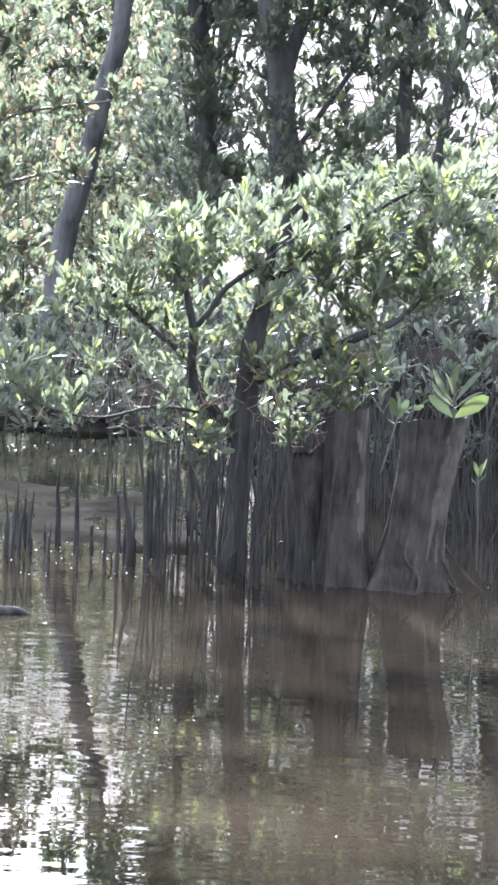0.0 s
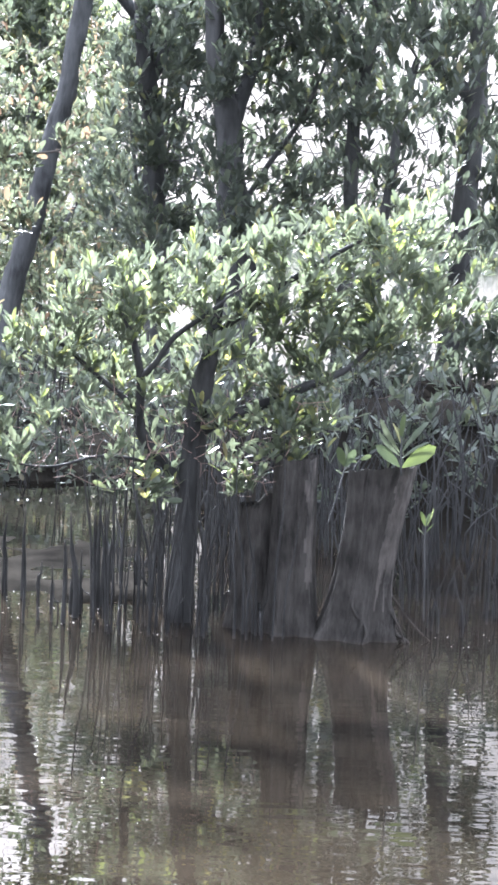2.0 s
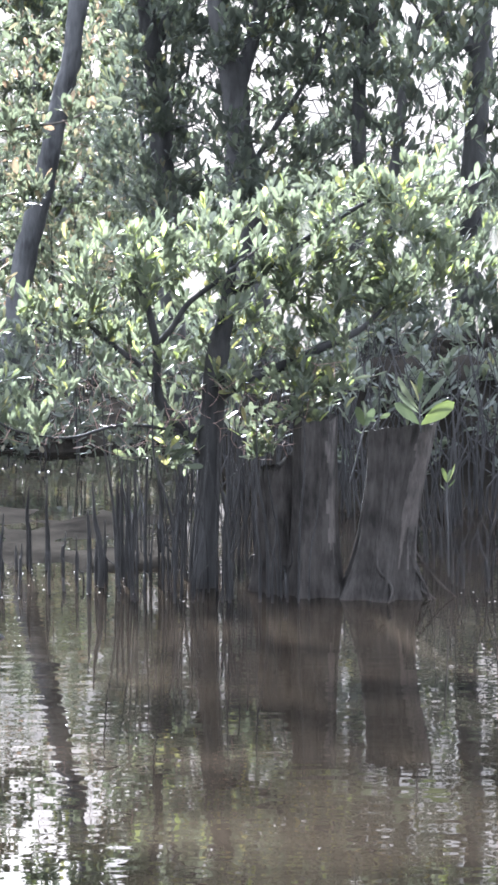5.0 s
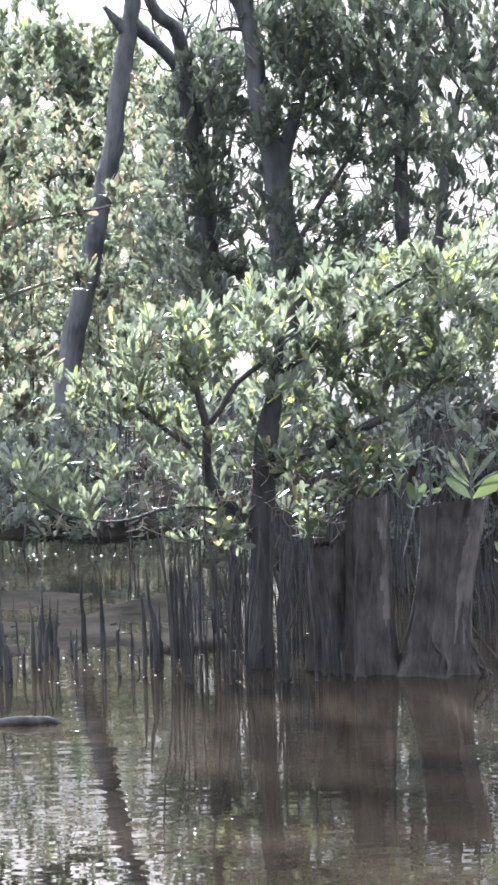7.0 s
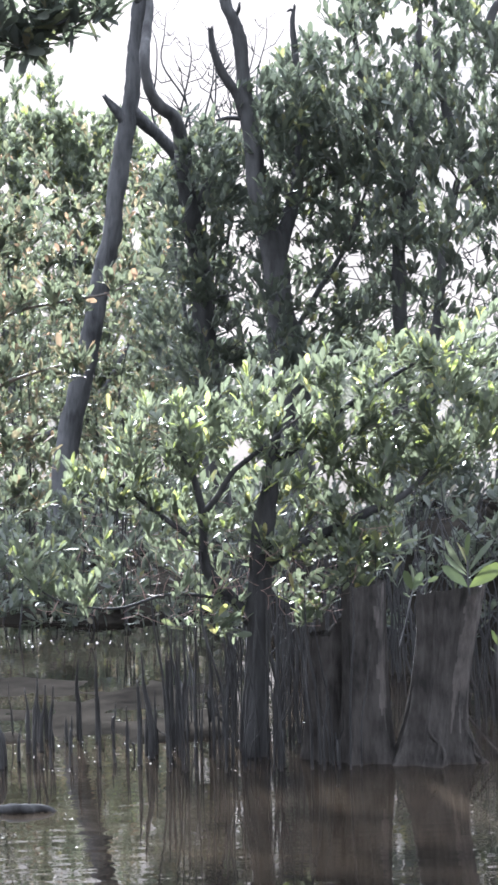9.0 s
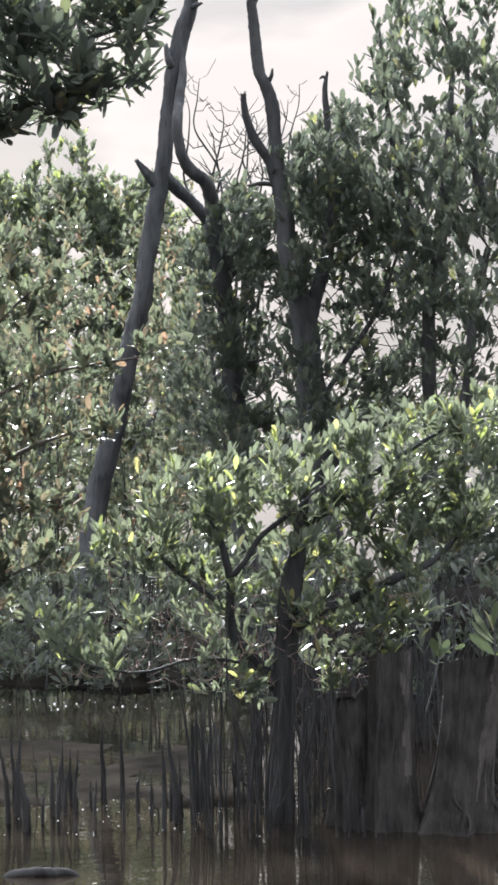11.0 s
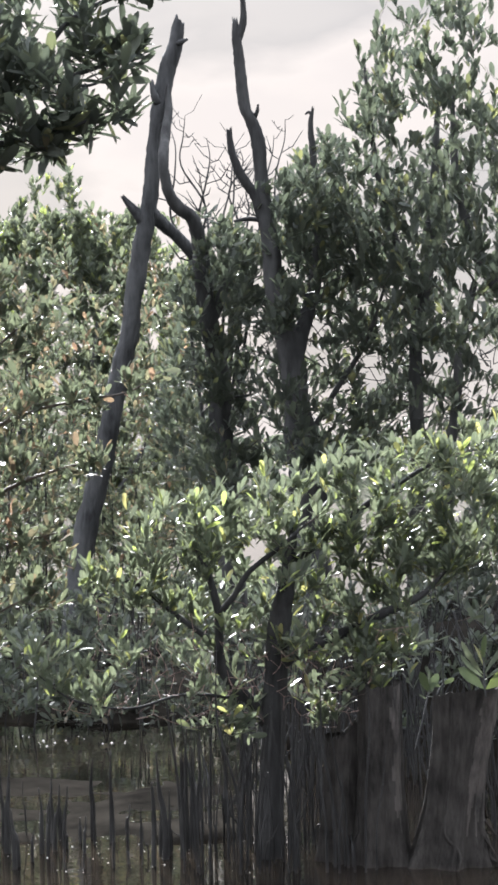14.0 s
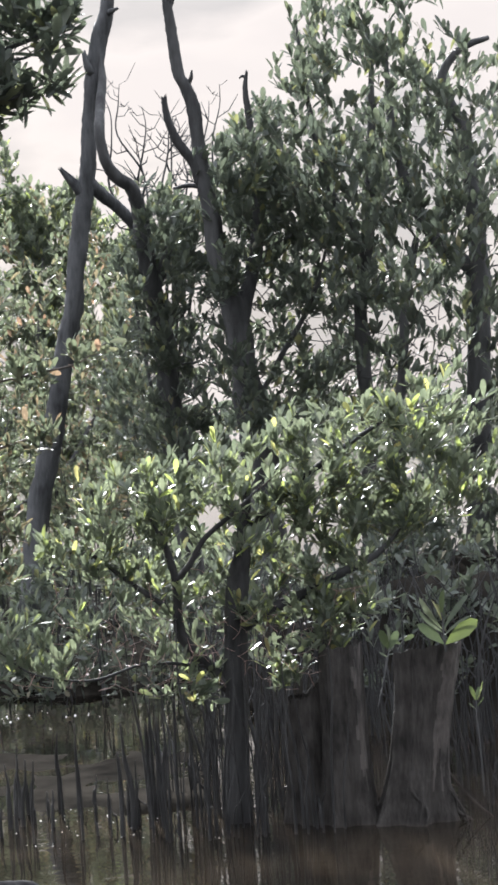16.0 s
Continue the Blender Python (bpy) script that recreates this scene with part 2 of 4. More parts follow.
# a leaf: a blunt oval blade, folded along its midrib and bent back at the tip
BLADE = np.array([(0, 0, 0), (0.115, 0.28, 0.03), (0, 0.28, -0.015), (-0.115, 0.28, 0.03),
                  (0.185, 0.6, 0.02), (0, 0.6, -0.03), (-0.185, 0.6, 0.02), (0.125, 0.88, -0.02), (-0.125, 0.88, -0.02), (0, 0.99, -0.06), (0, 0.88, -0.05)])
BLADE_F = [(0, 2, 1), (0, 3, 2), (1, 2, 5, 4), (2, 3, 6, 5), (4, 5, 10, 7), (5, 6, 8, 10), (7, 10, 9), (10, 8, 9)]


def leaves_mesh(name, items, mat, fat=1.0):
    """items: rows of place (3), axis (3), face normal (3), length."""
    it = np.array(items)
    p, ax, nm, ln = it[:, 0:3], it[:, 3:6], it[:, 6:9], it[:, 9]
    ax = ax / np.linalg.norm(ax, axis=1, keepdims=True)
    side = np.cross(ax, nm)
    side /= np.linalg.norm(side, axis=1, keepdims=True) + 1e-9
    nm = np.cross(side, ax)
    v = (p[:, None, :] + (BLADE[None, :, 0:1] * fat * side[:, None, :] + BLADE[None, :, 1:2] * ax[:, None, :]
                          + BLADE[None, :, 2:3] * nm[:, None, :]) * ln[:, None, None]).reshape(-1, 3)
    k = len(BLADE)
    faces = [tuple(q + i * k for q in f) for i in range(len(it)) for f in BLADE_F]
    return mesh_from(name, v.tolist(), faces, mat)


def blobs(rng, vols, k=1.0):
    """Twig tips spread through rounded masses with ragged edges: rows of centre, radii, count."""
    tips = []
    for (cx, cy, cz), (rx, ry, rz), n in vols:
        for _ in range(n):
            while True:
                q = [rng.uniform(-1, 1) for _ in range(3)]
                p = (cx + q[0] * rx * k * 1.1, cy + q[1] * ry * k, cz + q[2] * rz * k * 1.1)
                s = abs(q[0]) ** 3 + abs(q[1]) ** 3 + abs(q[2]) ** 3
                if s < 1 + 0.55 * noise.noise(Vector(p) * 4.0) and noise.noise(Vector(p) * 5.0) > -0.5:
                    break
            tips.append(p)
    return np.array(tips)


def grow(rng, nodes, nrad, tips, leaf, per_twig, rise=0.35, twig_r=0.0022, spread=0.16, upright=0.45, climb=1.2, crook=0.10):
    """Grows a twig to every tip from the nearest wood below it. Returns tube meshes' data and the leaves' rows."""
    verts, faces, rows = [], [], []
    P = np.zeros((len(nodes) + len(tips) * 4, 3))
    R = np.zeros(len(P))
    P[:len(nodes)], R[:len(nodes)] = nodes, nrad
    count = len(nodes)
    d0 = np.min(np.linalg.norm(tips[:, None, :] - nodes[None, :, :], axis=2), axis=1)
    for j in np.argsort(d0):
        tip = tips[j]
        d = np.linalg.norm(P[:count] - tip, axis=1) + climb * np.maximum(0, P[:count, 2] - tip[2] + 0.02)
        i = int(np.argmin(d))
        a = P[i]
        L = np.linalg.norm(tip - a)
        jit = np.array([rng.gauss(0, 1) for _ in range(3)]) * L * crook
        mid = (a + tip) / 2 + np.array((0, 0, -rise * 0.25 * L)) + jit
        ts = np.linspace(0, 1, 6)[:, None]
        line = (1 - ts) ** 2 * a + 2 * ts * (1 - ts) * mid + ts ** 2 * tip
        r0 = min(R[i] * 0.7, twig_r + 0.007 * L)
        rad = np.linspace(r0, twig_r * 0.55, 6)
        tube(verts, faces, line, rad, 4)
        for k in (2, 3, 4, 5):
            P[count], R[count] = line[k], rad[k]
            count += 1
        tdir = line[5] - line[4]
        tdir /= np.linalg.norm(tdir) + 1e-9
        turn = rng.uniform(0, 6.28)
        n = max(3, int(per_twig * rng.uniform(0.6, 1.4)))
        reach = min(spread * rng.uniform(0.7, 1.3), L + spread * 0.4)
        for q in range(n):
            s = q / n
            base = tip - tdir * reach * (1 - s) * 0.9 + np.array([rng.gauss(0, 1) for _ in range(3)]) * 0.006
            th = turn + q * 2.4
            u = np.cross(tdir, (0.2, 0.5, 0.84))
            u /= np.linalg.norm(u) + 1e-9
            w = np.cross(tdir, u)
            out = u * math.cos(th) + w * math.sin(th)
            ax = tdir * (0.35 + 0.7 * s) + out * (0.85 - 0.4 * s) + np.array((0, 0, upright)) + np.array([rng.gauss(0, 0.18) for _ in range(3)])
            nm = np.cross(np.cross(ax, (0, 0, 1.0)), ax) + out * -0.5 + np.array([rng.gauss(0, 0.45) for _ in range(3)])
            rows.append((*base, *ax, *nm, leaf * rng.uniform(0.6, 1.2)))
    return verts, faces, rows


def plant(name, base, label, category, limbs, vols, leaf, per_twig, mat, bark, seed, group="", fat=1.0, singles=0, k=1.0, dead=(), dry=None, **how):
    """A tree or bush: limbs are (name, points, radii, jag); vols its leafy masses."""
    rng = random.Random(seed)
    ob = thing(name, base, label, category, group)
    nodes, nrad = [], []
    for i, (lname, pts, radii, jag) in enumerate(limbs):
        line, rad = smooth_line(pts, [q * k for q in radii], 9)
        v, f = [], []
        tube(v, f, line, rad, 14 if max(radii) > 0.02 else 7, 0.24, jag, seed + i)
        limb = part(lname, mesh_from(lname, v, f, bark), ob if i == 0 else trunk)
        trunk = limb if i == 0 else trunk
        nodes += [tuple(q) for q in line]
        nrad += list(rad)
    if vols:
        v, f, rows = grow(rng, np.array(nodes), np.array(nrad), blobs(rng, vols, k), leaf * k, per_twig, **how)
        part("branchwork", mesh_from("branchwork", v, f, bark_twig), ob, kind="stuff")
        if dead:
            v, f, _ = grow(rng, np.array(nodes), np.array(nrad), blobs(rng, dead), leaf, 3, rise=0.0, climb=0.1, crook=0.08, twig_r=0.0022 if dry else 0.0068)
            part("dead_twig_tangle", mesh_from("dead_twig_tangle", v, f, dry or bark_dark), ob, "dry bare twigs", "stuff")
        if singles:
            rows.sort(key=lambda r: r[1])
            near = rows[: singles * 3 : 3]
            rest = [r for i, r in enumerate(rows) if i >= singles * 3 or i % 3]
            one = leaves_mesh("leaf", [(0, 0, 0, 0, 1, 0, 0, 0, 1, 1.0)], {leaf_bush: leaf_single, leaf_rusty: leaf_rusty_single, leaf_tree: leaf_tree_single}[mat], fat)
            for r in near:
                ax = Vector(r[3:6]).normalized()
                side = ax.cross(Vector(r[6:9])).normalized()
                nm = side.cross(ax)
                lf = part("leaf", one, ob)
                m = Matrix((side, ax, nm)).transposed().to_4x4()
                lf.matrix_basis = Matrix.Translation(r[0:3]) @ m @ Matrix.Scale(r[9], 4)
            rows = rest
        part("crown", leaves_mesh("crown", rows, mat, fat), ob, kind="stuff")
    return ob


# ---- ground and water ----
def mound(x, y, cx, cy, rx, ry, h):
    return h * math.exp(-((x - cx) / rx) ** 2 - ((y - cy) / ry) ** 2)


def ground_height(x, y):
    z = -0.35
    z += mound(x, y, 0.75, 9.75, 0.55, 0.45, 0.30)
    z += mound(x, y, 0.1, 10.1, 0.6, 0.5, 0.14)
    shore = 14.7 + 0.3 * math.sin(x * 1.7) if x < 0 else 14.7 - 3.0 * min(1, x / 0.5)
    k = max(0.0, min(1.0, (y - shore) / 1.2 + 0.5)) * max(0.0, min(1.0, (36 - 16.5 * max(0.0, min(1.0, x / 0.8)) - y) / 4))
    z += k * 0.40
    # wet flat just proud of the water, left of the bush
    near = 9.85 + 0.16 * math.sin(x * 4.3 + 1.0) + 0.12 * noise.noise(Vector((x * 3.0, 1, 0)))
    flat = max(0.0, min(1.0, (y - near) / 0.35)) * max(0.0, min(1.0, (12.7 + 0.2 * math.sin(x * 2.1) - y) / 0.35)) * max(0.0, min(1.0, (0.25 - x) / 0.35))
    flat = flat * flat * (3 - 2 * flat)
    # steep peat bank behind the stumps
    edge = 12.5 + 0.18 * math.sin(x * 3.1) + 0.12 * noise.noise(Vector((x * 2.6, 7, 0)))
    rise = max(0.0, min(1.0, (y - edge) / 0.45)) * max(0.0, min(1.0, (x - 0.12) / 0.3)) * max(0.0, min(1.0, (18 - y) / 3))
    hump = max(0.0, min(1.0, (x - 0.62) / 0.42))
    z += rise * (0.44 * hump * hump * (3 - 2 * hump) * 0.3 + 0.44 + 0.1 * hump * noise.noise(Vector((x * 6, y * 6, 2))) + 0.08 * noise.noise(Vector((x * 1.9, y * 1.9, 9))))
    z += (0.05 + 0.03 * rise) * noise.noise(Vector((x * 1.3, y * 1.3, 0))) + 0.025 * noise.noise(Vector((x * 5, y * 5, 3)))
    z += flat * (0.006 + 0.03 * noise.noise(Vector((x * 2.6, y * 1.6, 6))) + 0.014 * noise.noise(Vector((x * 9, y * 5, 4))) - z)
    return z


def build_ground():
    xs = [-3000, -600, -120, -40, -16, -9] + [-6 + 0.12 * i for i in range(40)] + [-1.2 + 0.06 * i for i in range(65)] + [2.7 + 0.12 * i for i in range(29)] + [9, 16, 40, 120, 600, 3000]
    ys = [-3000, -600, -120, -30, -6, 0, 4] + [6 + 0.06 * i for i in range(200)] + [18 + 0.12 * i for i in range(85)] + [30, 32, 34, 36, 40, 60, 150, 600, 3000]
    verts = [(x, y, ground_height(x, y)) for y in ys for x in xs]
    n = len(xs)
    faces = [(j * n + i, j * n + i + 1, (j + 1) * n + i + 1, (j + 1) * n + i) for j in range(len(ys) - 1) for i in range(n - 1)]
    ob = new("ground", mesh_from("ground", verts, faces, mud))
    tagged(ob, "dark wet mud bank rising out of the lagoon bed", "mud", kind="structure")


build_ground()
water = new("water", mesh_from("water", [(-3000, -3000, 0), (3000, -3000, 0), (3000, 3000, 0), (-3000, 3000, 0)], [(0, 1, 2, 3)], water_mat, False))
tagged(water, "still murky brown water with fine ripples", "water", kind="structure")


def build_far_shore():
    rng = random.Random(91)
    rows = []
    for i in range(5000):
        x = rng.uniform(-130, 130)
        top = 5.0 + 2.0 * noise.noise(Vector((x * 0.05, 0, 0))) + 1.0 * noise.noise(Vector((x * 0.3, 4, 0)))
        rows.append((x, 420 + rng.uniform(-8, 8), rng.uniform(-0.3, top), rng.gauss(0, 0.6), rng.gauss(0, 0.6), 1,
                     rng.gauss(0, 1), -1, rng.gauss(0, 1), rng.uniform(0.8, 1.8)))
    ob = new("backdrop", leaves_mesh("backdrop", rows, leaf_tree, 2.2))
    tagged(ob, "low line of distant woods across the open water", "woods", kind="stuff")


build_far_shore()

# ---- the trees behind ----
# tall dead tree with a broken top, leaning to its side
plant("dead_tree", (-1.209, 16.030, -0.143), "tall bare grey dead tree with a splintered broken top", "tree", [
    ("trunk", [(-1.217, 16.030, -0.178), (-1.058, 16.030, 1.011), (-0.902, 16.030, 1.618), (-0.831, 16.030, 1.994), (-0.740, 16.030, 2.342), (-0.707, 16.030, 2.598), (-0.648, 16.030, 2.932), (-0.597, 16.030, 3.185), (-0.567, 16.030, 3.498), (-0.523, 16.030, 3.751), (-0.483, 16.030, 3.983), (-0.423, 16.030, 4.157), (-0.396, 16.030, 4.299)],
     [0.066, 0.062, 0.058, 0.055, 0.053, 0.05, 0.05, 0.044, 0.043, 0.05, 0.046, 0.043, 0.03], 0.06),
    ("branch_stub", [(-0.6, 16.03, 2.98), (-0.655, 16.02, 3.06), (-0.71, 16.0, 3.125), (-0.765, 15.98, 3.195)], [0.03, 0.034, 0.026, 0.01], 0.03),
    ("branch_stub", [(-0.522, 16.010, 3.763), (-0.555, 15.970, 3.822), (-0.575, 15.970, 3.918)], [0.024, 0.022, 0.012], 0.02),
    ("branch_stub", [(-0.412, 16.010, 4.160), (-0.379, 15.970, 4.167), (-0.343, 15.970, 4.181)], [0.018, 0.014, 0.007], 0.01),
    ("branch", [(-0.598, 16.030, 3.106), (-0.516, 16.090, 3.029), (-0.419, 16.140, 2.938), (-0.318, 16.200, 2.826)], [0.04, 0.036, 0.034, 0.036], 0.0),
], [], 0.08, 8, leaf_tree, bark_grey, 11, k=1.145)

def bare_bush(place, label, tops, seed):
    """Leafless crooked stems that fan out from one foot, with forked side twigs."""
    rng = random.Random(seed)
    ob = thing("bare_bush", place, label, "bush")
    foot = np.array(place)

    def shake(q, k):
        return q + np.array((rng.gauss(0, k), rng.gauss(0, k), rng.gauss(0, k * 0.6)))

    for top in tops:
        top = np.array(top)
        fork = foot + np.array((0.35 * (top[0] - foot[0]) + rng.gauss(0, 0.06), 0, rng.uniform(0.9, 1.4)))
        way = [foot, fork] + [shake(fork + (top - fork) * q, 0.035) for q in (0.3, 0.55, 0.75, 0.9)] + [top]
        line, rad = smooth_line(way, [0.014, 0.011, 0.0095, 0.008, 0.006, 0.004, 0.002], 5)
        v, f = [], []
        tube(v, f, line, rad, 5, 0.2, 0, seed)
        n = len(line)
        for i in range(9, n):
            if rng.random() < 0.52:
                continue
            a = line[i]
            d = line[min(i + 1, n - 1)] - line[i - 1]
            d /= np.linalg.norm(d)
            out = np.array((rng.choice((-1, 1)) * rng.uniform(0.5, 1.1), rng.gauss(0, 0.5), rng.uniform(-0.15, 0.5)))
            L = rng.uniform(0.05, 0.24) * (1.1 - 0.5 * i / n)
            e = a + (d * 0.35 + out) * L
            m = shake(a + (e - a) * 0.5 + np.array((0, 0, -0.1 * L)), 0.01)
            e = e + np.array((0, 0, 0.3 * L))
            tube(v, f, np.array([a, m, e]), [rad[i] * 0.6, rad[i] * 0.5 + 0.001, 0.0018], 4)
            for _ in range(rng.choice((0, 1, 2))):
                q = a + (m - a) * rng.uniform(0.5, 1) if rng.random() < 0.5 else m + (e - m) * rng.uniform(0, 0.7)
                e2 = q + np.array((rng.gauss(0, 0.5), rng.gauss(0, 0.4), rng.uniform(0.1, 0.9))) * L * rng.uniform(0.3, 0.7)
                tube(v, f, np.array([q, shake((q + e2) / 2, 0.006), e2]), [0.003, 0.0025, 0.0016], 4)
        part("stem", mesh_from("stem", v, f, bark_dark), ob)


bare_bush((-0.214, 16.600, 1.218), "leafless grey bush with fine bare twigs",
          [(-0.380, 16.600, 3.788), (-0.485, 16.600, 3.716), (-0.242, 16.600, 3.637), (-0.136, 16.600, 3.599), (-0.026, 16.600, 3.560), (-0.297, 16.600, 3.435), (-0.078, 16.600, 3.708), (0.027, 16.600, 3.392), (0.273, 16.600, 3.750), (0.198, 16.600, 3.648)], 15)

# its neighbour, whose limb bends up alongside the broken trunk
plant("mangrove_tree", (-0.102, 16.090, 0.082), "dark mangrove tree with a bare curved limb above a leafy crown", "tree", [
    ("trunk", [(-0.079, 16.090, -0.204), (-0.117, 16.090, 0.868), (-0.151, 16.090, 1.394), (-0.176, 16.090, 1.773), (-0.201, 16.090, 2.196), (-0.249, 15.970, 2.437), (-0.279, 15.860, 2.819)],
     [0.075, 0.07, 0.066, 0.062, 0.058, 0.052, 0.045], 0.0),
    ("branch", [(-0.279, 15.860, 2.819), (-0.319, 15.740, 3.013), (-0.418, 15.690, 3.101), (-0.480, 15.630, 3.218), (-0.498, 15.630, 3.388), (-0.484, 15.850, 3.581), (-0.471, 15.950, 3.736), (-0.470, 16.000, 3.903)],
     [0.042, 0.036, 0.034, 0.03, 0.028, 0.027, 0.024, 0.012], 0.02),
    ("branch", [(-0.232, 15.970, 2.365), (-0.128, 15.970, 2.648), (-0.089, 15.970, 2.860)], [0.03, 0.024, 0.012], 0.0),
], [((-0.125, 16.100, 2.872), (0.16, 0.8, 0.16), 69), ((-0.206, 16.220, 2.451), (0.24, 0.8, 0.32), 140), ((-0.292, 16.450, 1.880), (0.28, 0.8, 0.36), 140),
    ((0.013, 16.220, 2.591), (0.14, 0.8, 0.24), 62), ((-0.116, 16.220, 1.367), (0.3, 0.8, 0.24), 92), ((-0.173, 15.700, 1.931), (0.1, 0.12, 0.2), 16), ((-0.145, 15.700, 1.512), (0.2, 0.12, 0.08), 16)],
      0.076, 9, leaf_tree, bark_dark, 21, singles=300, k=1.145, upright=0.7, fat=1.0)

# the forked tree with bare tops in the middle
plant("mangrove_tree", (0.381, 15.350, 0.207), "tall mangrove tree whose bare forked top stands above its leaves", "tree", [
    ("trunk", [(0.382, 15.350, -0.100), (0.366, 15.350, 0.889), (0.349, 15.350, 1.298), (0.313, 15.350, 1.572), (0.301, 15.350, 1.852), (0.268, 15.350, 2.135), (0.224, 15.350, 2.341), (0.170, 15.350, 2.598), (0.148, 15.350, 2.858), (0.114, 15.350, 3.060), (0.100, 15.350, 3.262), (0.086, 15.350, 3.444), (0.051, 15.350, 3.574), (0.008, 15.350, 3.667), (-0.015, 15.350, 3.907), (-0.033, 15.350, 4.072), (-0.041, 15.350, 4.181)],
     [0.1, 0.095, 0.088, 0.08, 0.075, 0.066, 0.058, 0.05, 0.044, 0.04, 0.037, 0.036, 0.033, 0.03, 0.028, 0.026, 0.014], 0.04),
    ("branch_stub", [(-0.026, 15.350, 4.065), (0.007, 15.350, 4.174), (0.009, 15.350, 4.293), (-0.010, 15.350, 4.372)], [0.022, 0.02, 0.015, 0.008], 0.02),
    ("branch_stub", [(0.058, 15.350, 3.584), (0.083, 15.330, 3.629), (0.090, 15.330, 3.670)], [0.015, 0.011, 0.005], 0.012),
    ("branch", [(0.102, 15.350, 2.992), (0.057, 15.330, 3.128), (0.010, 15.310, 3.194), (-0.042, 15.280, 3.291), (-0.074, 15.260, 3.394), (-0.089, 15.240, 3.511)],
     [0.03, 0.026, 0.024, 0.022, 0.02, 0.012], 0.025),
    ("branch", [(0.122, 15.350, 2.968), (0.020, 15.330, 2.981), (-0.069, 15.310, 2.967)], [0.016, 0.013, 0.006], 0.0),
    ("branch", [(0.278, 15.350, 2.118), (0.401, 15.470, 2.534), (0.450, 15.470, 2.946), (0.425, 15.470, 3.325), (0.409, 15.470, 3.546), (0.424, 15.470, 3.663)],
     [0.045, 0.036, 0.028, 0.02, 0.015, 0.007], 0.02),
    ("branch_stub", [(0.420, 15.470, 3.622), (0.400, 15.470, 3.639), (0.376, 15.470, 3.626)], [0.011, 0.009, 0.004], 0.0),
    ("branch", [(0.309, 15.350, 1.572), (0.513, 15.350, 1.909), (0.724, 15.350, 2.247), (0.868, 15.350, 2.654)], [0.018, 0.015, 0.012, 0.008], 0.0),
], [((0.700, 15.700, 1.951), (0.3, 0.8, 0.34), 58), ((0.105, 15.700, 1.856), (0.2, 0.8, 0.3), 28), ((0.981, 15.800, 1.703), (0.3, 0.8, 0.2), 70), ((0.298, 15.530, 3.058), (0.13, 0.8, 0.16), 62), ((0.440, 15.640, 3.102), (0.18, 0.8, 0.24), 88), ((0.380, 15.640, 2.685), (0.26, 0.8, 0.28), 145),
    ((0.548, 15.640, 3.309), (0.1, 0.8, 0.16), 36), ((0.715, 15.640, 2.958), (0.2, 0.8, 0.26), 112), ((0.743, 15.640, 2.539), (0.26, 0.8, 0.26), 100), ((0.769, 15.640, 2.087), (0.24, 0.8, 0.22), 44),
    ((0.180, 15.760, 2.137), (0.2, 0.8, 0.3), 42), ((0.556, 15.760, 1.604), (0.3, 0.8, 0.16), 80), ((0.333, 14.950, 1.835), (0.12, 0.12, 0.16), 14), ((0.193, 15.000, 2.372), (0.1, 0.12, 0.16), 14), ((0.343, 14.900, 1.536), (0.2, 0.12, 0.06), 16)],
      0.078, 9, leaf_tree, bark_dark, 31, singles=300, k=1.145, dead=[((0.700, 15.700, 1.951), (0.38, 0.4, 0.4), 190), ((0.142, 15.700, 1.960), (0.26, 0.4, 0.36), 110), ((0.55, 15.6, 2.5), (0.4, 0.4, 0.3), 60)], upright=0.8, fat=1.0, spread=0.22)

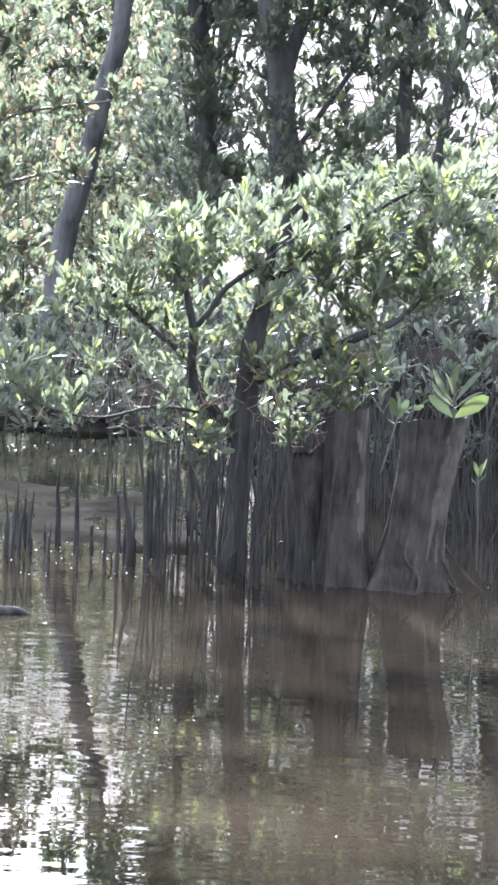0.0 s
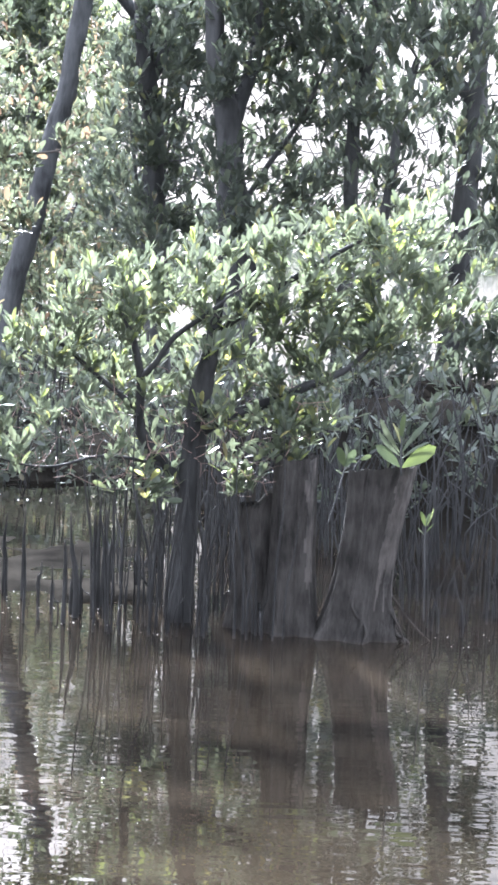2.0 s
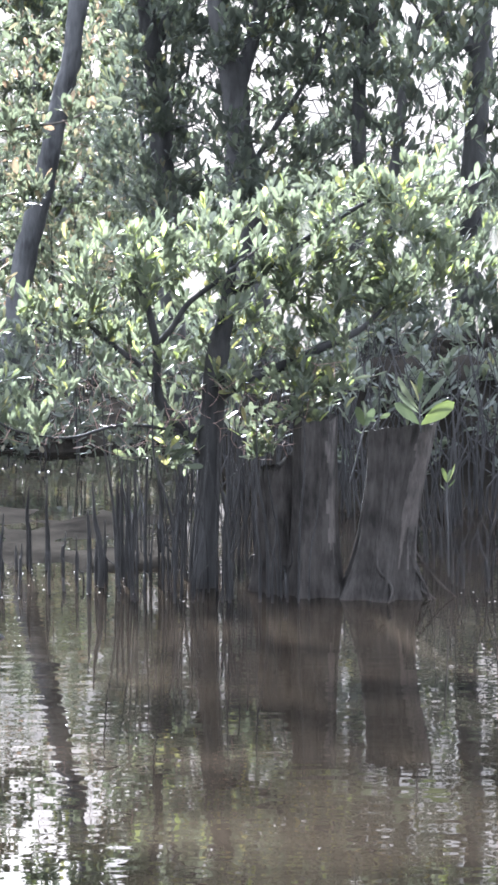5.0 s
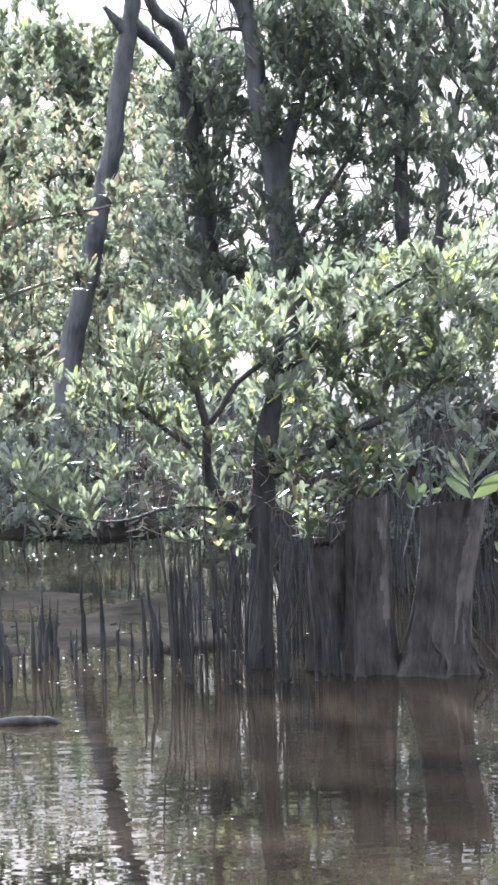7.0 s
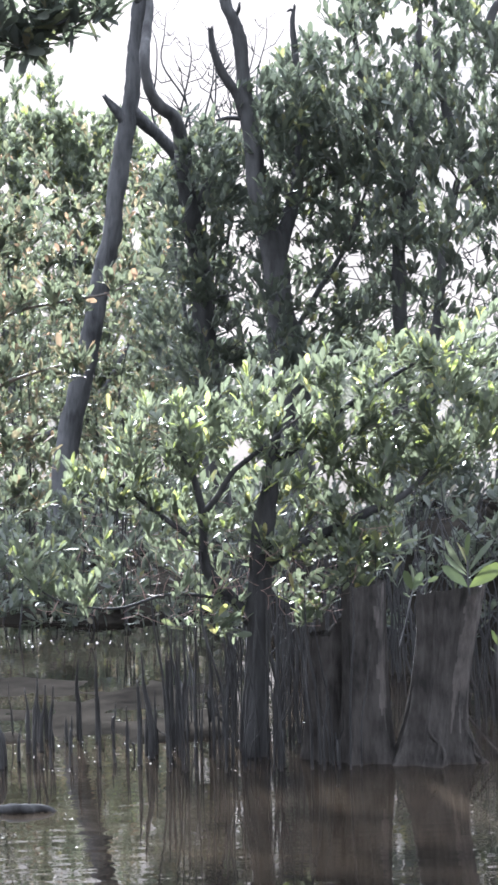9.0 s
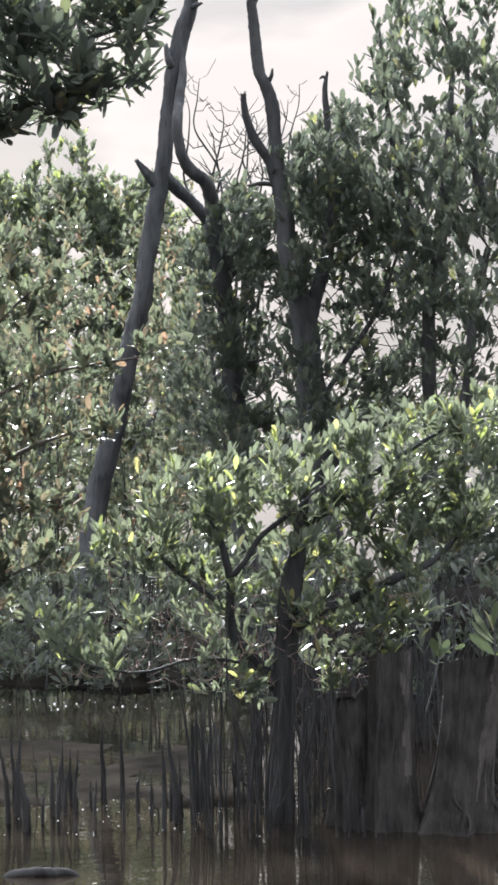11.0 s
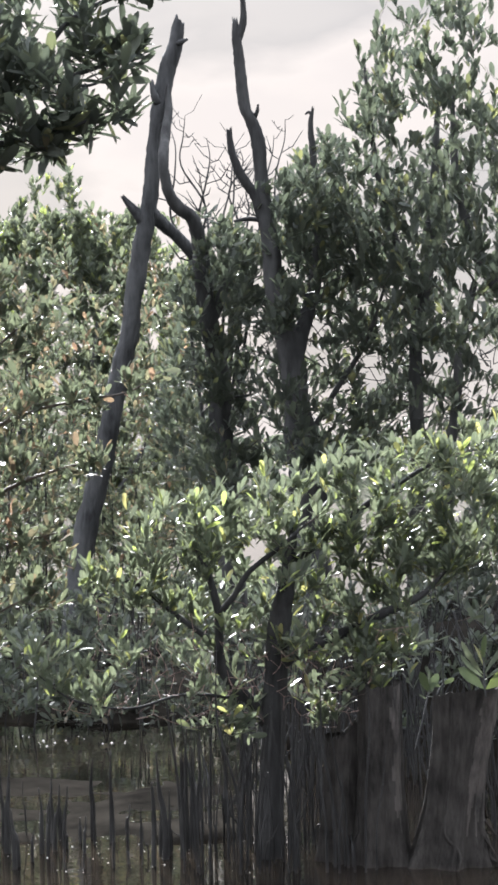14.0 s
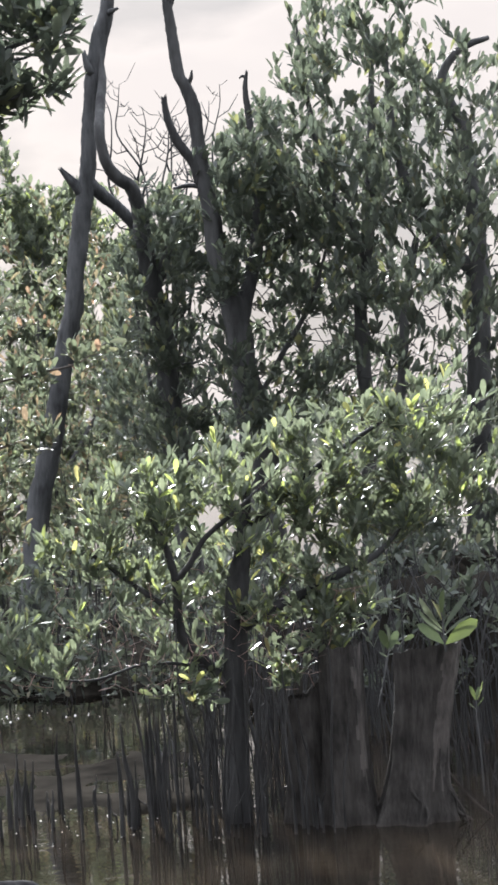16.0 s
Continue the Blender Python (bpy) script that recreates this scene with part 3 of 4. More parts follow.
# the big leafy tree
plant("mangrove_tree", (1.583, 15.110, 0.206), "large mangrove tree with a dense upright leafy crown", "tree", [
    ("trunk", [(1.581, 15.110, 0.139), (1.651, 15.110, 1.211), (1.700, 15.110, 2.050), (1.725, 15.110, 2.487), (1.700, 15.110, 2.958), (1.673, 15.110, 3.295)],
     [0.075, 0.066, 0.06, 0.052, 0.042, 0.03], 0.0),
    ("branch", [(1.678, 15.110, 3.227), (1.575, 15.110, 3.431), (1.594, 15.110, 3.565), (1.714, 15.110, 3.681), (1.866, 15.110, 3.729)], [0.03, 0.026, 0.024, 0.02, 0.014], 0.0),
    ("branch", [(0.978, 15.340, 0.265), (0.999, 15.340, 0.878), (1.023, 15.340, 1.457), (1.016, 15.340, 1.839), (1.017, 15.340, 2.241), (1.069, 15.340, 2.513), (1.115, 15.340, 2.786), (1.151, 15.340, 3.263), (1.176, 15.340, 3.707)],
     [0.05, 0.048, 0.042, 0.038, 0.036, 0.034, 0.03, 0.022, 0.01], 0.0),
    ("branch", [(1.689, 15.110, 2.353), (1.437, 15.230, 2.635), (1.277, 15.230, 3.147), (1.254, 15.230, 3.758)], [0.04, 0.034, 0.024, 0.01], 0.0),
    ("branch", [(1.069, 15.340, 2.513), (0.872, 15.340, 2.927), (0.779, 15.340, 3.441), (0.736, 15.340, 3.920)], [0.026, 0.02, 0.014, 0.006], 0.0),
    ("branch", [(1.092, 14.880, 0.366), (1.141, 14.880, 0.894), (1.164, 14.880, 1.458), (1.210, 14.880, 1.788), (1.253, 14.880, 2.175), (1.347, 15.000, 2.553)],
     [0.034, 0.032, 0.028, 0.026, 0.024, 0.016], 0.0),
], [((1.37, 14.9, 1.88), (0.17, 0.4, 0.16), 14), ((1.74, 14.3, 0.86), (0.26, 0.35, 0.14), 30), ((1.576, 14.600, 1.027), (0.26, 0.4, 0.3), 14), ((1.623, 14.600, 1.805), (0.16, 0.4, 0.3), 12), ((1.539, 15.100, 1.549), (0.3, 0.95, 0.3), 30), ((1.294, 15.100, 1.016), (0.4, 0.95, 0.26), 6), ((1.681, 14.600, 1.447), (0.2, 0.5, 0.22), 22), ((1.835, 14.600, 1.022), (0.22, 0.5, 0.26), 30), ((1.460, 14.400, 1.131), (0.2, 0.4, 0.16), 16), ((1.876, 14.800, 1.871), (0.14, 0.4, 0.3), 36), ((1.179, 15.070, 4.037), (0.2, 0.95, 0.32), 54), ((0.908, 15.070, 3.874), (0.14, 0.95, 0.26), 27), ((0.753, 15.070, 3.642), (0.13, 0.95, 0.24), 23), ((1.101, 15.070, 3.434), (0.34, 0.95, 0.3), 98),
    ((0.957, 15.070, 2.900), (0.34, 0.95, 0.28), 135), ((1.397, 15.070, 3.127), (0.3, 0.95, 0.4), 105), ((1.768, 15.070, 3.221), (0.3, 0.95, 0.36), 98), ((1.218, 15.070, 2.493), (0.36, 0.95, 0.26), 145),
    ((1.752, 15.070, 2.349), (0.26, 0.95, 0.4), 124), ((1.077, 15.070, 2.093), (0.2, 0.95, 0.2), 58), ((0.699, 15.070, 3.441), (0.16, 0.95, 0.2), 18), ((1.512, 15.070, 3.897), (0.16, 0.95, 0.3), 23)],
      0.076, 9, leaf_tree, bark_dark, 41, singles=300, k=1.145, dead=[((1.38, 15.1, 1.95), (0.22, 0.3, 0.25), 60), ((1.234, 15.400, 1.932), (0.42, 0.4, 0.38), 200), ((1.35, 15.2, 2.7), (0.5, 0.4, 0.5), 90), ((1.5, 15.2, 1.5), (0.3, 0.4, 0.2), 70)], upright=1.0, fat=1.0, spread=0.22)

# leafy mass across the water on the bank
plant("mangrove_tree", (-3.467, 34.721, -2.042), "broad leafy mangrove tree on the far bank", "tree", [
    ("trunk", [(-3.204, 35.218, -2.099), (-3.010, 35.218, 0.164), (-3.134, 35.218, 2.122), (-2.946, 35.218, 3.921)], [0.04, 0.035, 0.026, 0.01], 0.0),
    ("branch", [(-3.075, 35.218, 0.948), (-2.266, 35.218, 2.499), (-2.005, 35.218, 4.061)], [0.02, 0.015, 0.006], 0.0),
    ("branch", [(-3.068, 35.218, 1.339), (-3.903, 35.218, 2.920), (-4.194, 35.218, 4.256)], [0.02, 0.015, 0.006], 0.0),
    ("branch", [(-3.046, 35.218, 0.321), (-1.885, 34.955, 1.087), (-1.083, 34.955, 2.472)], [0.02, 0.015, 0.006], 0.0),
], [((-3.053, 36.625, 4.751), (0.4, 0.6, 0.16), 252), ((-2.077, 36.625, 4.653), (0.34, 0.6, 0.2), 252), ((-4.139, 36.128, 4.566), (0.4, 0.6, 0.3), 196), ((-2.955, 37.591, 5.503), (0.2, 0.2, 0.14), 26), ((-2.574, 37.591, 5.748), (0.1, 0.2, 0.12), 8),
    ((-3.029, 36.128, 3.662), (0.55, 0.6, 0.3), 421), ((-1.503, 36.128, 3.636), (0.36, 0.5, 0.4), 364), ((-3.050, 36.128, 2.378), (0.6, 0.6, 0.34), 421), ((-1.366, 36.128, 2.187), (0.42, 0.5, 0.4), 393),
    ((-2.753, 36.128, 0.926), (0.6, 0.5, 0.34), 364), ((-1.148, 36.128, 0.898), (0.5, 0.5, 0.3), 309)],
      0.056, 16, leaf_bush, bark_dark, 51, k=2.37, upright=0.8, fat=1.05, spread=0.3)

# overhanging tree close by
plant("mangrove_tree", (-1.9, 8.2, 0.0), "overhanging mangrove branches with large dark leaves", "tree", [
    ("trunk", [(-1.95, 8.2, -0.3), (-1.9, 8.2, 1.2), (-1.85, 8.2, 2.4), (-1.75, 8.2, 3.6)], [0.09, 0.08, 0.06, 0.04], 0.0),
    ("branch", [(-1.83, 8.2, 2.5), (-1.076, 8.2, 2.7), (-0.71, 8.2, 2.73), (-0.5, 8.2, 2.78), (-0.4, 8.2, 2.82), (-0.33, 8.2, 2.86)], [0.03, 0.02, 0.012, 0.007, 0.005, 0.003], 0.0),
    ("branch", [(-0.71, 8.2, 2.73), (-0.57, 8.2, 2.93), (-0.4, 8.2, 3.02), (-0.25, 8.2, 3.06)], [0.012, 0.009, 0.006, 0.003], 0.0),
    ("branch", [(-1.83, 8.2, 2.45), (-1.066, 8.1, 2.5), (-0.741, 8.1, 2.54), (-0.57, 8.1, 2.58), (-0.46, 8.1, 2.62), (-0.4, 8.1, 2.65)], [0.026, 0.018, 0.01, 0.006, 0.004, 0.003], 0.0),
    ("branch", [(-0.6, 8.15, 2.74), (-0.5, 8.12, 2.72), (-0.43, 8.1, 2.74), (-0.37, 8.1, 2.77)], [0.006, 0.005, 0.004, 0.002], 0.0),
], [((-0.72, 8.2, 2.9), (0.24, 0.3, 0.2), 34), ((-0.5, 8.2, 2.92), (0.08, 0.2, 0.1), 9), ((-0.72, 8.1, 2.66), (0.2, 0.3, 0.12), 28), ((-0.53, 8.1, 2.7), (0.07, 0.15, 0.07), 7), ((-0.93, 8.2, 2.7), (0.2, 0.3, 0.24), 46),
    ((-0.35, 8.2, 2.86), (0.05, 0.08, 0.04), 7), ((-0.39, 8.15, 2.77), (0.04, 0.08, 0.03), 5), ((-0.39, 8.1, 2.65), (0.05, 0.08, 0.03), 6), ((-0.52, 8.1, 2.6), (0.05, 0.1, 0.03), 6),
    ((-0.64, 8.1, 2.53), (0.09, 0.1, 0.03), 10), ((-0.8, 8.1, 2.47), (0.08, 0.1, 0.03), 9), ((-0.62, 8.2, 3.1), (0.3, 0.2, 0.1), 26), ((-0.3, 8.2, 3.06), (0.1, 0.1, 0.05), 8)],
      0.1, 9, leaf_tree, bark_dark, 61, singles=300, upright=0.35, fat=0.88, spread=0.18)


# ---- dark thickets along the bank ----
def thicket(place, label, box, n_stems, n_tips, leaf, seed, mat):
    """box: x from, x to, y from, y to, stem height, lowest leaf, highest leaf."""
    x0, x1, y0, y1, tall, low, high = box
    rng = random.Random(seed)
    ob = thing("thicket", place, label, "thicket")
    nodes, nrad = [], []
    for i in range(n_stems):
        v, f = [], []
        x, y = rng.uniform(x0, x1), rng.uniform(y0, y1)
        h, w = tall * rng.uniform(0.35, 1.05), rng.uniform(0.5, 1.25)
        line, rad = smooth_line([(x, y, -0.1), (x + rng.gauss(0, 0.045), y, h * 0.5), (x + rng.gauss(0, 0.11), y, h)], [0.006 * w, 0.005 * w, 0.0025 * w], 3)
        tube(v, f, line, rad, 5)
        nodes += [tuple(q) for q in line[2:]]
        nrad += list(rad[2:])
        part("stem", mesh_from("stem", v, f, bark_bush), ob)
    tips = []
    while len(tips) < n_tips:
        p = (rng.uniform(x0, x1), rng.uniform(y0, y1), rng.uniform(low, high))
        if p[2] < high * (0.8 + 0.35 * noise.noise(Vector((p[0] * 2.3, p[1] * 2.3, seed)))):
            tips.append(p)
    v, f, rows = grow(rng, np.array(nodes), np.array(nrad), np.array(tips), leaf, 11)
    part("branchwork", mesh_from("branchwork", v, f, bark_twig), ob, kind="stuff")
    part("crown", leaves_mesh("crown", rows, mat), ob, kind="stuff")


thicket((1.6, 12.6, 0.1), "dark thicket of thin mangrove stems behind the stumps", (-0.1, 2.6, 11.2, 12.8, 0.86, 0.5, 0.95), 300, 70, 0.08, 71, leaf_tree)
thicket((0.6, 13.6, 0.5), "leafy scrub along the top of the peat bank", (0.2, 0.9, 12.9, 14.4, 0.8, 0.45, 0.92), 40, 55, 0.08, 77, leaf_tree)
thicket((1.8, 13.8, 0.9), "low leafy scrub on the high end of the peat bank", (0.5, 2.6, 12.3, 13.9, 0.95, 0.1, 0.98), 110, 300, 0.08, 78, leaf_tree)
thicket((-0.8, 15.4, 0.1), "low dark mangrove thicket overhanging the muddy bank", (-2.4, 0.4, 14.2, 16.0, 0.8, 0.0, 0.95), 60, 560, 0.08, 73, leaf_tree)
thicket((-0.8, 19.0, 0.1), "dense mangrove thicket on the far side of the bank", (-2.6, 0.7, 18.6, 21.0, 0.8, 0.0, 0.85), 150, 400, 0.11, 75, leaf_tree)

thicket((1.15, 14.0, 0.9), "dense dark scrub on the peat bank behind the bush", (0.85, 1.36, 13.3, 14.6, 1.3, 0.75, 1.35), 24, 90, 0.085, 80, leaf_tree)
thicket((2.2, 14.0, 0.9), "dense dark scrub at the foot of the big tree", (1.8, 2.7, 13.3, 14.6, 1.3, 0.6, 1.5), 40, 240, 0.085, 82, leaf_tree)
thicket((-1.5, 18.0, 0.1), "fine-leaved dull green mangrove scrub behind the dead tree", (-3.2, -0.35, 17.2, 19.6, 2.4, 0.65, 3.35), 120, 1850, 0.072, 79, leaf_rusty)

# ---- the bush in front ----
plant("mangrove_bush", (0.058, 9.700, 0.084), "spreading mangrove bush with glossy backlit green leaves", "bush", [
    ("trunk", [(0.039, 9.700, -0.260), (0.068, 9.700, 0.428), (0.089, 9.700, 0.744), (0.107, 9.700, 0.926), (0.128, 9.700, 1.008), (0.166, 9.750, 1.264)], [0.05, 0.047, 0.045, 0.044, 0.036, 0.012], 0.0),
    ("branch", [(0.065, 9.700, 0.492), (-0.017, 9.680, 0.603), (-0.120, 9.660, 0.733), (-0.129, 9.640, 0.947), (-0.165, 9.620, 1.092), (-0.222, 9.600, 1.211)], [0.028, 0.022, 0.02, 0.016, 0.012, 0.005], 0.0),
    ("branch", [(-0.129, 9.640, 0.930), (-0.072, 9.600, 0.997), (-0.009, 9.580, 1.093), (0.097, 9.550, 1.177), (0.205, 9.550, 1.269)], [0.014, 0.012, 0.011, 0.009, 0.004], 0.0),
    ("branch", [(0.095, 9.700, 0.728), (0.199, 9.700, 0.791), (0.343, 9.700, 0.847), (0.495, 9.700, 0.920), (0.649, 9.700, 0.992), (0.767, 9.720, 1.104)], [0.024, 0.022, 0.02, 0.017, 0.012, 0.005], 0.0),
    ("branch", [(-0.017, 9.680, 0.603), (-0.251, 9.500, 0.645), (-0.457, 9.400, 0.605), (-0.662, 9.350, 0.645), (-0.801, 9.300, 0.755)], [0.008, 0.006, 0.005, 0.004, 0.002], 0.0),
    ("branch", [(-0.119, 9.660, 0.800), (-0.315, 9.700, 0.951), (-0.464, 9.700, 1.061), (-0.594, 9.700, 0.999)], [0.012, 0.01, 0.008, 0.004], 0.0),
    ("branch", [(0.129, 9.700, 1.094), (0.341, 9.800, 1.260), (0.564, 9.850, 1.408), (0.789, 9.900, 1.536)], [0.016, 0.014, 0.011, 0.004], 0.0),
], [((0.982, 9.900, 1.258), (0.13, 0.15, 0.08), 16), ((0.473, 9.900, 1.005), (0.1, 0.12, 0.07), 8), ((1.182, 9.900, 1.293), (0.12, 0.15, 0.1), 12), ((0.497, 10.000, 1.175), (0.16, 0.15, 0.1), 26), ((0.737, 10.100, 1.246), (0.16, 0.15, 0.1), 20), ((0.507, 9.550, 0.783), (0.11, 0.1, 0.08), 15), ((0.427, 9.800, 1.215), (0.34, 0.3, 0.14), 46), ((0.780, 9.850, 1.251), (0.3, 0.3, 0.16), 34), ((0.482, 9.900, 1.545), (0.3, 0.25, 0.06), 7), ((-0.329, 9.700, 1.360), (0.16, 0.25, 0.07), 9), ((1.009, 9.900, 1.532), (0.2, 0.3, 0.16), 30), ((0.051, 9.950, 0.820), (0.4, 0.25, 0.16), 24), ((0.365, 9.550, 0.736), (0.14, 0.15, 0.12), 7), ((-0.166, 9.500, 0.643), (0.2, 0.15, 0.12), 6), ((0.155, 9.850, 0.584), (0.2, 0.15, 0.1), 5), ((-0.246, 9.700, 1.208), (0.24, 0.3, 0.14), 52), ((-0.463, 9.700, 1.083), (0.2, 0.3, 0.14), 38), ((-0.051, 9.700, 1.269), (0.22, 0.3, 0.14), 52), ((0.210, 9.750, 1.329), (0.24, 0.3, 0.15), 61),
    ((0.473, 9.800, 1.367), (0.24, 0.3, 0.16), 61), ((0.696, 9.850, 1.428), (0.2, 0.3, 0.16), 48), ((0.891, 9.850, 1.359), (0.22, 0.3, 0.2), 52), ((0.032, 9.950, 1.019), (0.3, 0.25, 0.14), 56),
    ((0.377, 9.700, 1.068), (0.3, 0.25, 0.14), 48), ((-0.248, 9.600, 0.913), (0.24, 0.25, 0.12), 20), ((0.284, 9.600, 0.861), (0.2, 0.2, 0.1), 29), ((0.496, 9.600, 0.793), (0.12, 0.15, 0.09), 22),
    ((-0.660, 9.350, 0.790), (0.22, 0.15, 0.08), 22), ((-0.686, 9.400, 0.682), (0.16, 0.15, 0.05), 10), ((-0.061, 9.750, 0.684), (0.24, 0.2, 0.1), 8), ((0.709, 9.800, 1.145), (0.16, 0.2, 0.12), 22), ((0.251, 9.500, 0.591), (0.06, 0.08, 0.09), 9), ((0.401, 9.500, 0.651), (0.08, 0.08, 0.06), 9), ((-0.063, 9.500, 0.546), (0.09, 0.08, 0.05), 8)],
      0.067, 9, leaf_bush, bark_bush, 81, fat=0.9, upright=0.75, dead=[((-0.167, 9.560, 0.66), (0.28, 0.2, 0.14), 150), ((-0.314, 9.600, 0.829), (0.3, 0.2, 0.12), 80), ((0.321, 9.550, 0.630), (0.18, 0.15, 0.12), 80), ((0.200, 9.600, 0.85), (0.4, 0.2, 0.14), 90), ((-0.603, 9.400, 0.618), (0.2, 0.1, 0.04), 24)], singles=300, dry=bark_red, spread=0.12, twig_r=0.0024)

plant("mangrove_bush", (-1.45, 10.2, 0.0), "open mangrove bush with long slanting twigs and a few rusty leaves", "bush", [
    ("trunk", [(-1.45, 10.2, -0.3), (-1.41, 10.2, 0.45), (-1.36, 10.2, 1.05), (-1.29, 10.2, 1.7), (-1.2, 10.2, 2.25)], [0.03, 0.026, 0.02, 0.013, 0.004], 0.0),
    ("branch", [(-1.38, 10.2, 0.95), (-1.215, 10.2, 1.27), (-0.942, 10.2, 1.43), (-0.736, 10.2, 1.5), (-0.6, 10.2, 1.52)], [0.014, 0.011, 0.008, 0.006, 0.003], 0.0),
    ("branch", [(-1.33, 10.2, 1.35), (-1.212, 10.2, 1.56), (-0.893, 10.25, 1.72), (-0.666, 10.25, 1.77), (-0.484, 10.25, 1.8), (-0.35, 10.25, 1.88)], [0.012, 0.01, 0.007, 0.006, 0.004, 0.002], 0.0),
    ("branch", [(-1.36, 10.2, 1.05), (-1.15, 10.15, 1.13), (-0.943, 10.15, 1.2), (-0.77, 10.15, 1.24)], [0.012, 0.009, 0.006, 0.003], 0.0),
    ("branch", [(-1.3, 10.2, 1.65), (-1.1, 10.3, 1.9), (-0.95, 10.3, 2.05), (-0.8, 10.3, 2.14)], [0.01, 0.008, 0.005, 0.002], 0.0),
    ("branch", [(-1.4, 10.2, 0.6), (-1.2, 10.1, 0.8), (-1.0, 10.1, 0.93), (-0.86, 10.1, 1.0)], [0.012, 0.009, 0.006, 0.003], 0.0),
], [((-0.98, 10.2, 1.5), (0.12, 0.2, 0.1), 26), ((-0.68, 10.2, 1.53), (0.1, 0.12, 0.06), 14), ((-0.97, 10.15, 1.27), (0.14, 0.2, 0.08), 29), ((-0.8, 10.15, 1.2), (0.1, 0.15, 0.07), 17),
    ((-0.99, 10.1, 1.03), (0.13, 0.2, 0.09), 32), ((-0.83, 10.1, 0.98), (0.09, 0.12, 0.07), 14), ((-0.96, 10.25, 1.78), (0.14, 0.2, 0.1), 25), ((-0.7, 10.25, 1.77), (0.12, 0.15, 0.06), 16),
    ((-0.42, 10.25, 1.86), (0.08, 0.1, 0.07), 9), ((-0.95, 10.3, 2.03), (0.13, 0.2, 0.1), 26), ((-0.78, 10.3, 2.1), (0.09, 0.15, 0.08), 10), ((-1.1, 10.2, 2.25), (0.14, 0.2, 0.12), 23),
    ((-1.2, 10.2, 1.6), (0.14, 0.25, 0.5), 87), ((-1.15, 10.15, 0.85), (0.16, 0.25, 0.16), 44)],
      0.07, 8, leaf_rusty, bark_twig, 85, singles=300, spread=0.14, fat=0.98, upright=0.7, twig_r=0.002)


# ---- stumps ----
def stump(place, height, r_top, r_base, seed, label, lean=(0, 0), slant=0.02, lobes=6, flare=2.2, waist=0.0, lit_flank=(5.2, 6.1), high_side=None):
    ob = thing("tree_stump", place, label, "stump", "old stumps")
    rng = random.Random(seed)
    n, m = 132, 30
    verts, faces = [], []
    ph = [rng.uniform(0, 6.28) for _ in range(4)]
    if high_side is not None:
        ph[2] = -high_side
    for j in range(m + 1):
        s = j / m
        z = -0.15 + s * (height + 0.15)
        r = r_top + (r_base - r_top) * (1 - s) ** flare - waist * math.sin(math.pi * s)
        for k in range(n):
            th = 2 * math.pi * k / n
            w = (1 - s) ** 1.3
            lobe = 1 + (0.055 + 0.2 * w) * math.cos(lobes * th + ph[0] + 0.6 * s) + 0.022 * math.cos(11 * th + ph[1] + 1.5 * noise.noise(Vector((th, z * 2, seed)))) + 0.035 * noise.noise(Vector((math.cos(th) * 9, math.sin(th) * 9, z * 2.5 + seed))) - 0.075 * (1 - abs(noise.noise(Vector((math.cos(th) * 6, math.sin(th) * 6, z * 0.9 + seed))))) ** 6 + 0.03 * noise.noise(Vector((math.cos(th) * 20, math.sin(th) * 20, z * 4))) + 0.05 * noise.noise(Vector((math.cos(th) * 3, math.sin(th) * 3, z * 5 + seed)))
            zz = z
            if j == m:
                zz += slant * math.cos(th + ph[2]) * r / r_top + 0.012 * noise.noise(Vector((math.cos(th) * 3, math.sin(th) * 3, seed)))
            verts.append((place[0] + lean[0] * s + r * lobe * math.cos(th), place[1] + lean[1] * s + r * lobe * math.sin(th) * 0.85, place[2] + zz))
    for j in range(m):
        for k in range(n):
            k2 = (k + 1) % n
            faces.append((j * n + k, j * n + k2, (j + 1) * n + k2, (j + 1) * n + k))
    # faces of the right front flank, recoloured paler as if the sun struck them
    bare = []
    for i in range(len(faces) - 1, -1, -1):
        j, k = divmod(i, n)
        a = 2 * math.pi * k / n
        ragged = 0.22 * noise.noise(Vector((k * 0.1, j * 0.3, seed)))
        if lit_flank[0] + ragged < a < lit_flank[1] + ragged and j > m * (0.42 + 0.5 * noise.noise(Vector((k * 0.4, 1, seed)))):
            bare.append(faces.pop(i))
    part("stump_bark", mesh_from("stump_bark", verts, faces, stump_wood), ob)
    used = sorted({q for f in bare for q in f})
    slot = {q: i for i, q in enumerate(used)}
    part("lit_flank", mesh_from("lit_flank", [verts[q] for q in used], [tuple(slot[q] for q in f) for f in bare], lit_flank_wood), ob, "paler strip of the stump's flank, sunlight painted on")
    # weathered, sunken cut face
    rim = verts[m * n:]
    tv, tf = list(rim), []
    c = np.mean(np.array(rim), axis=0)
    for q, (sc, dz) in enumerate(((0.75, -0.012), (0.4, -0.05))):
        for k in range(n):
            p = c + (np.array(rim[k]) - c) * sc
            tv.append((p[0], p[1], p[2] + dz + 0.012 * noise.noise(Vector((p[0] * 30, p[1] * 30, 0)))))
    tv.append((c[0], c[1], c[2] - 0.07))
    for q in range(2):
        for k in range(n):
            k2 = (k + 1) % n
            tf.append((q * n + k, q * n + k2, (q + 1) * n + k2, (q + 1) * n + k))
    for k in range(n):
        tf.append((2 * n + k, 2 * n + (k + 1) % n, 3 * n))
    part("cut_face", mesh_from("cut_face", tv, tf, stump_wood), ob)
    return ob


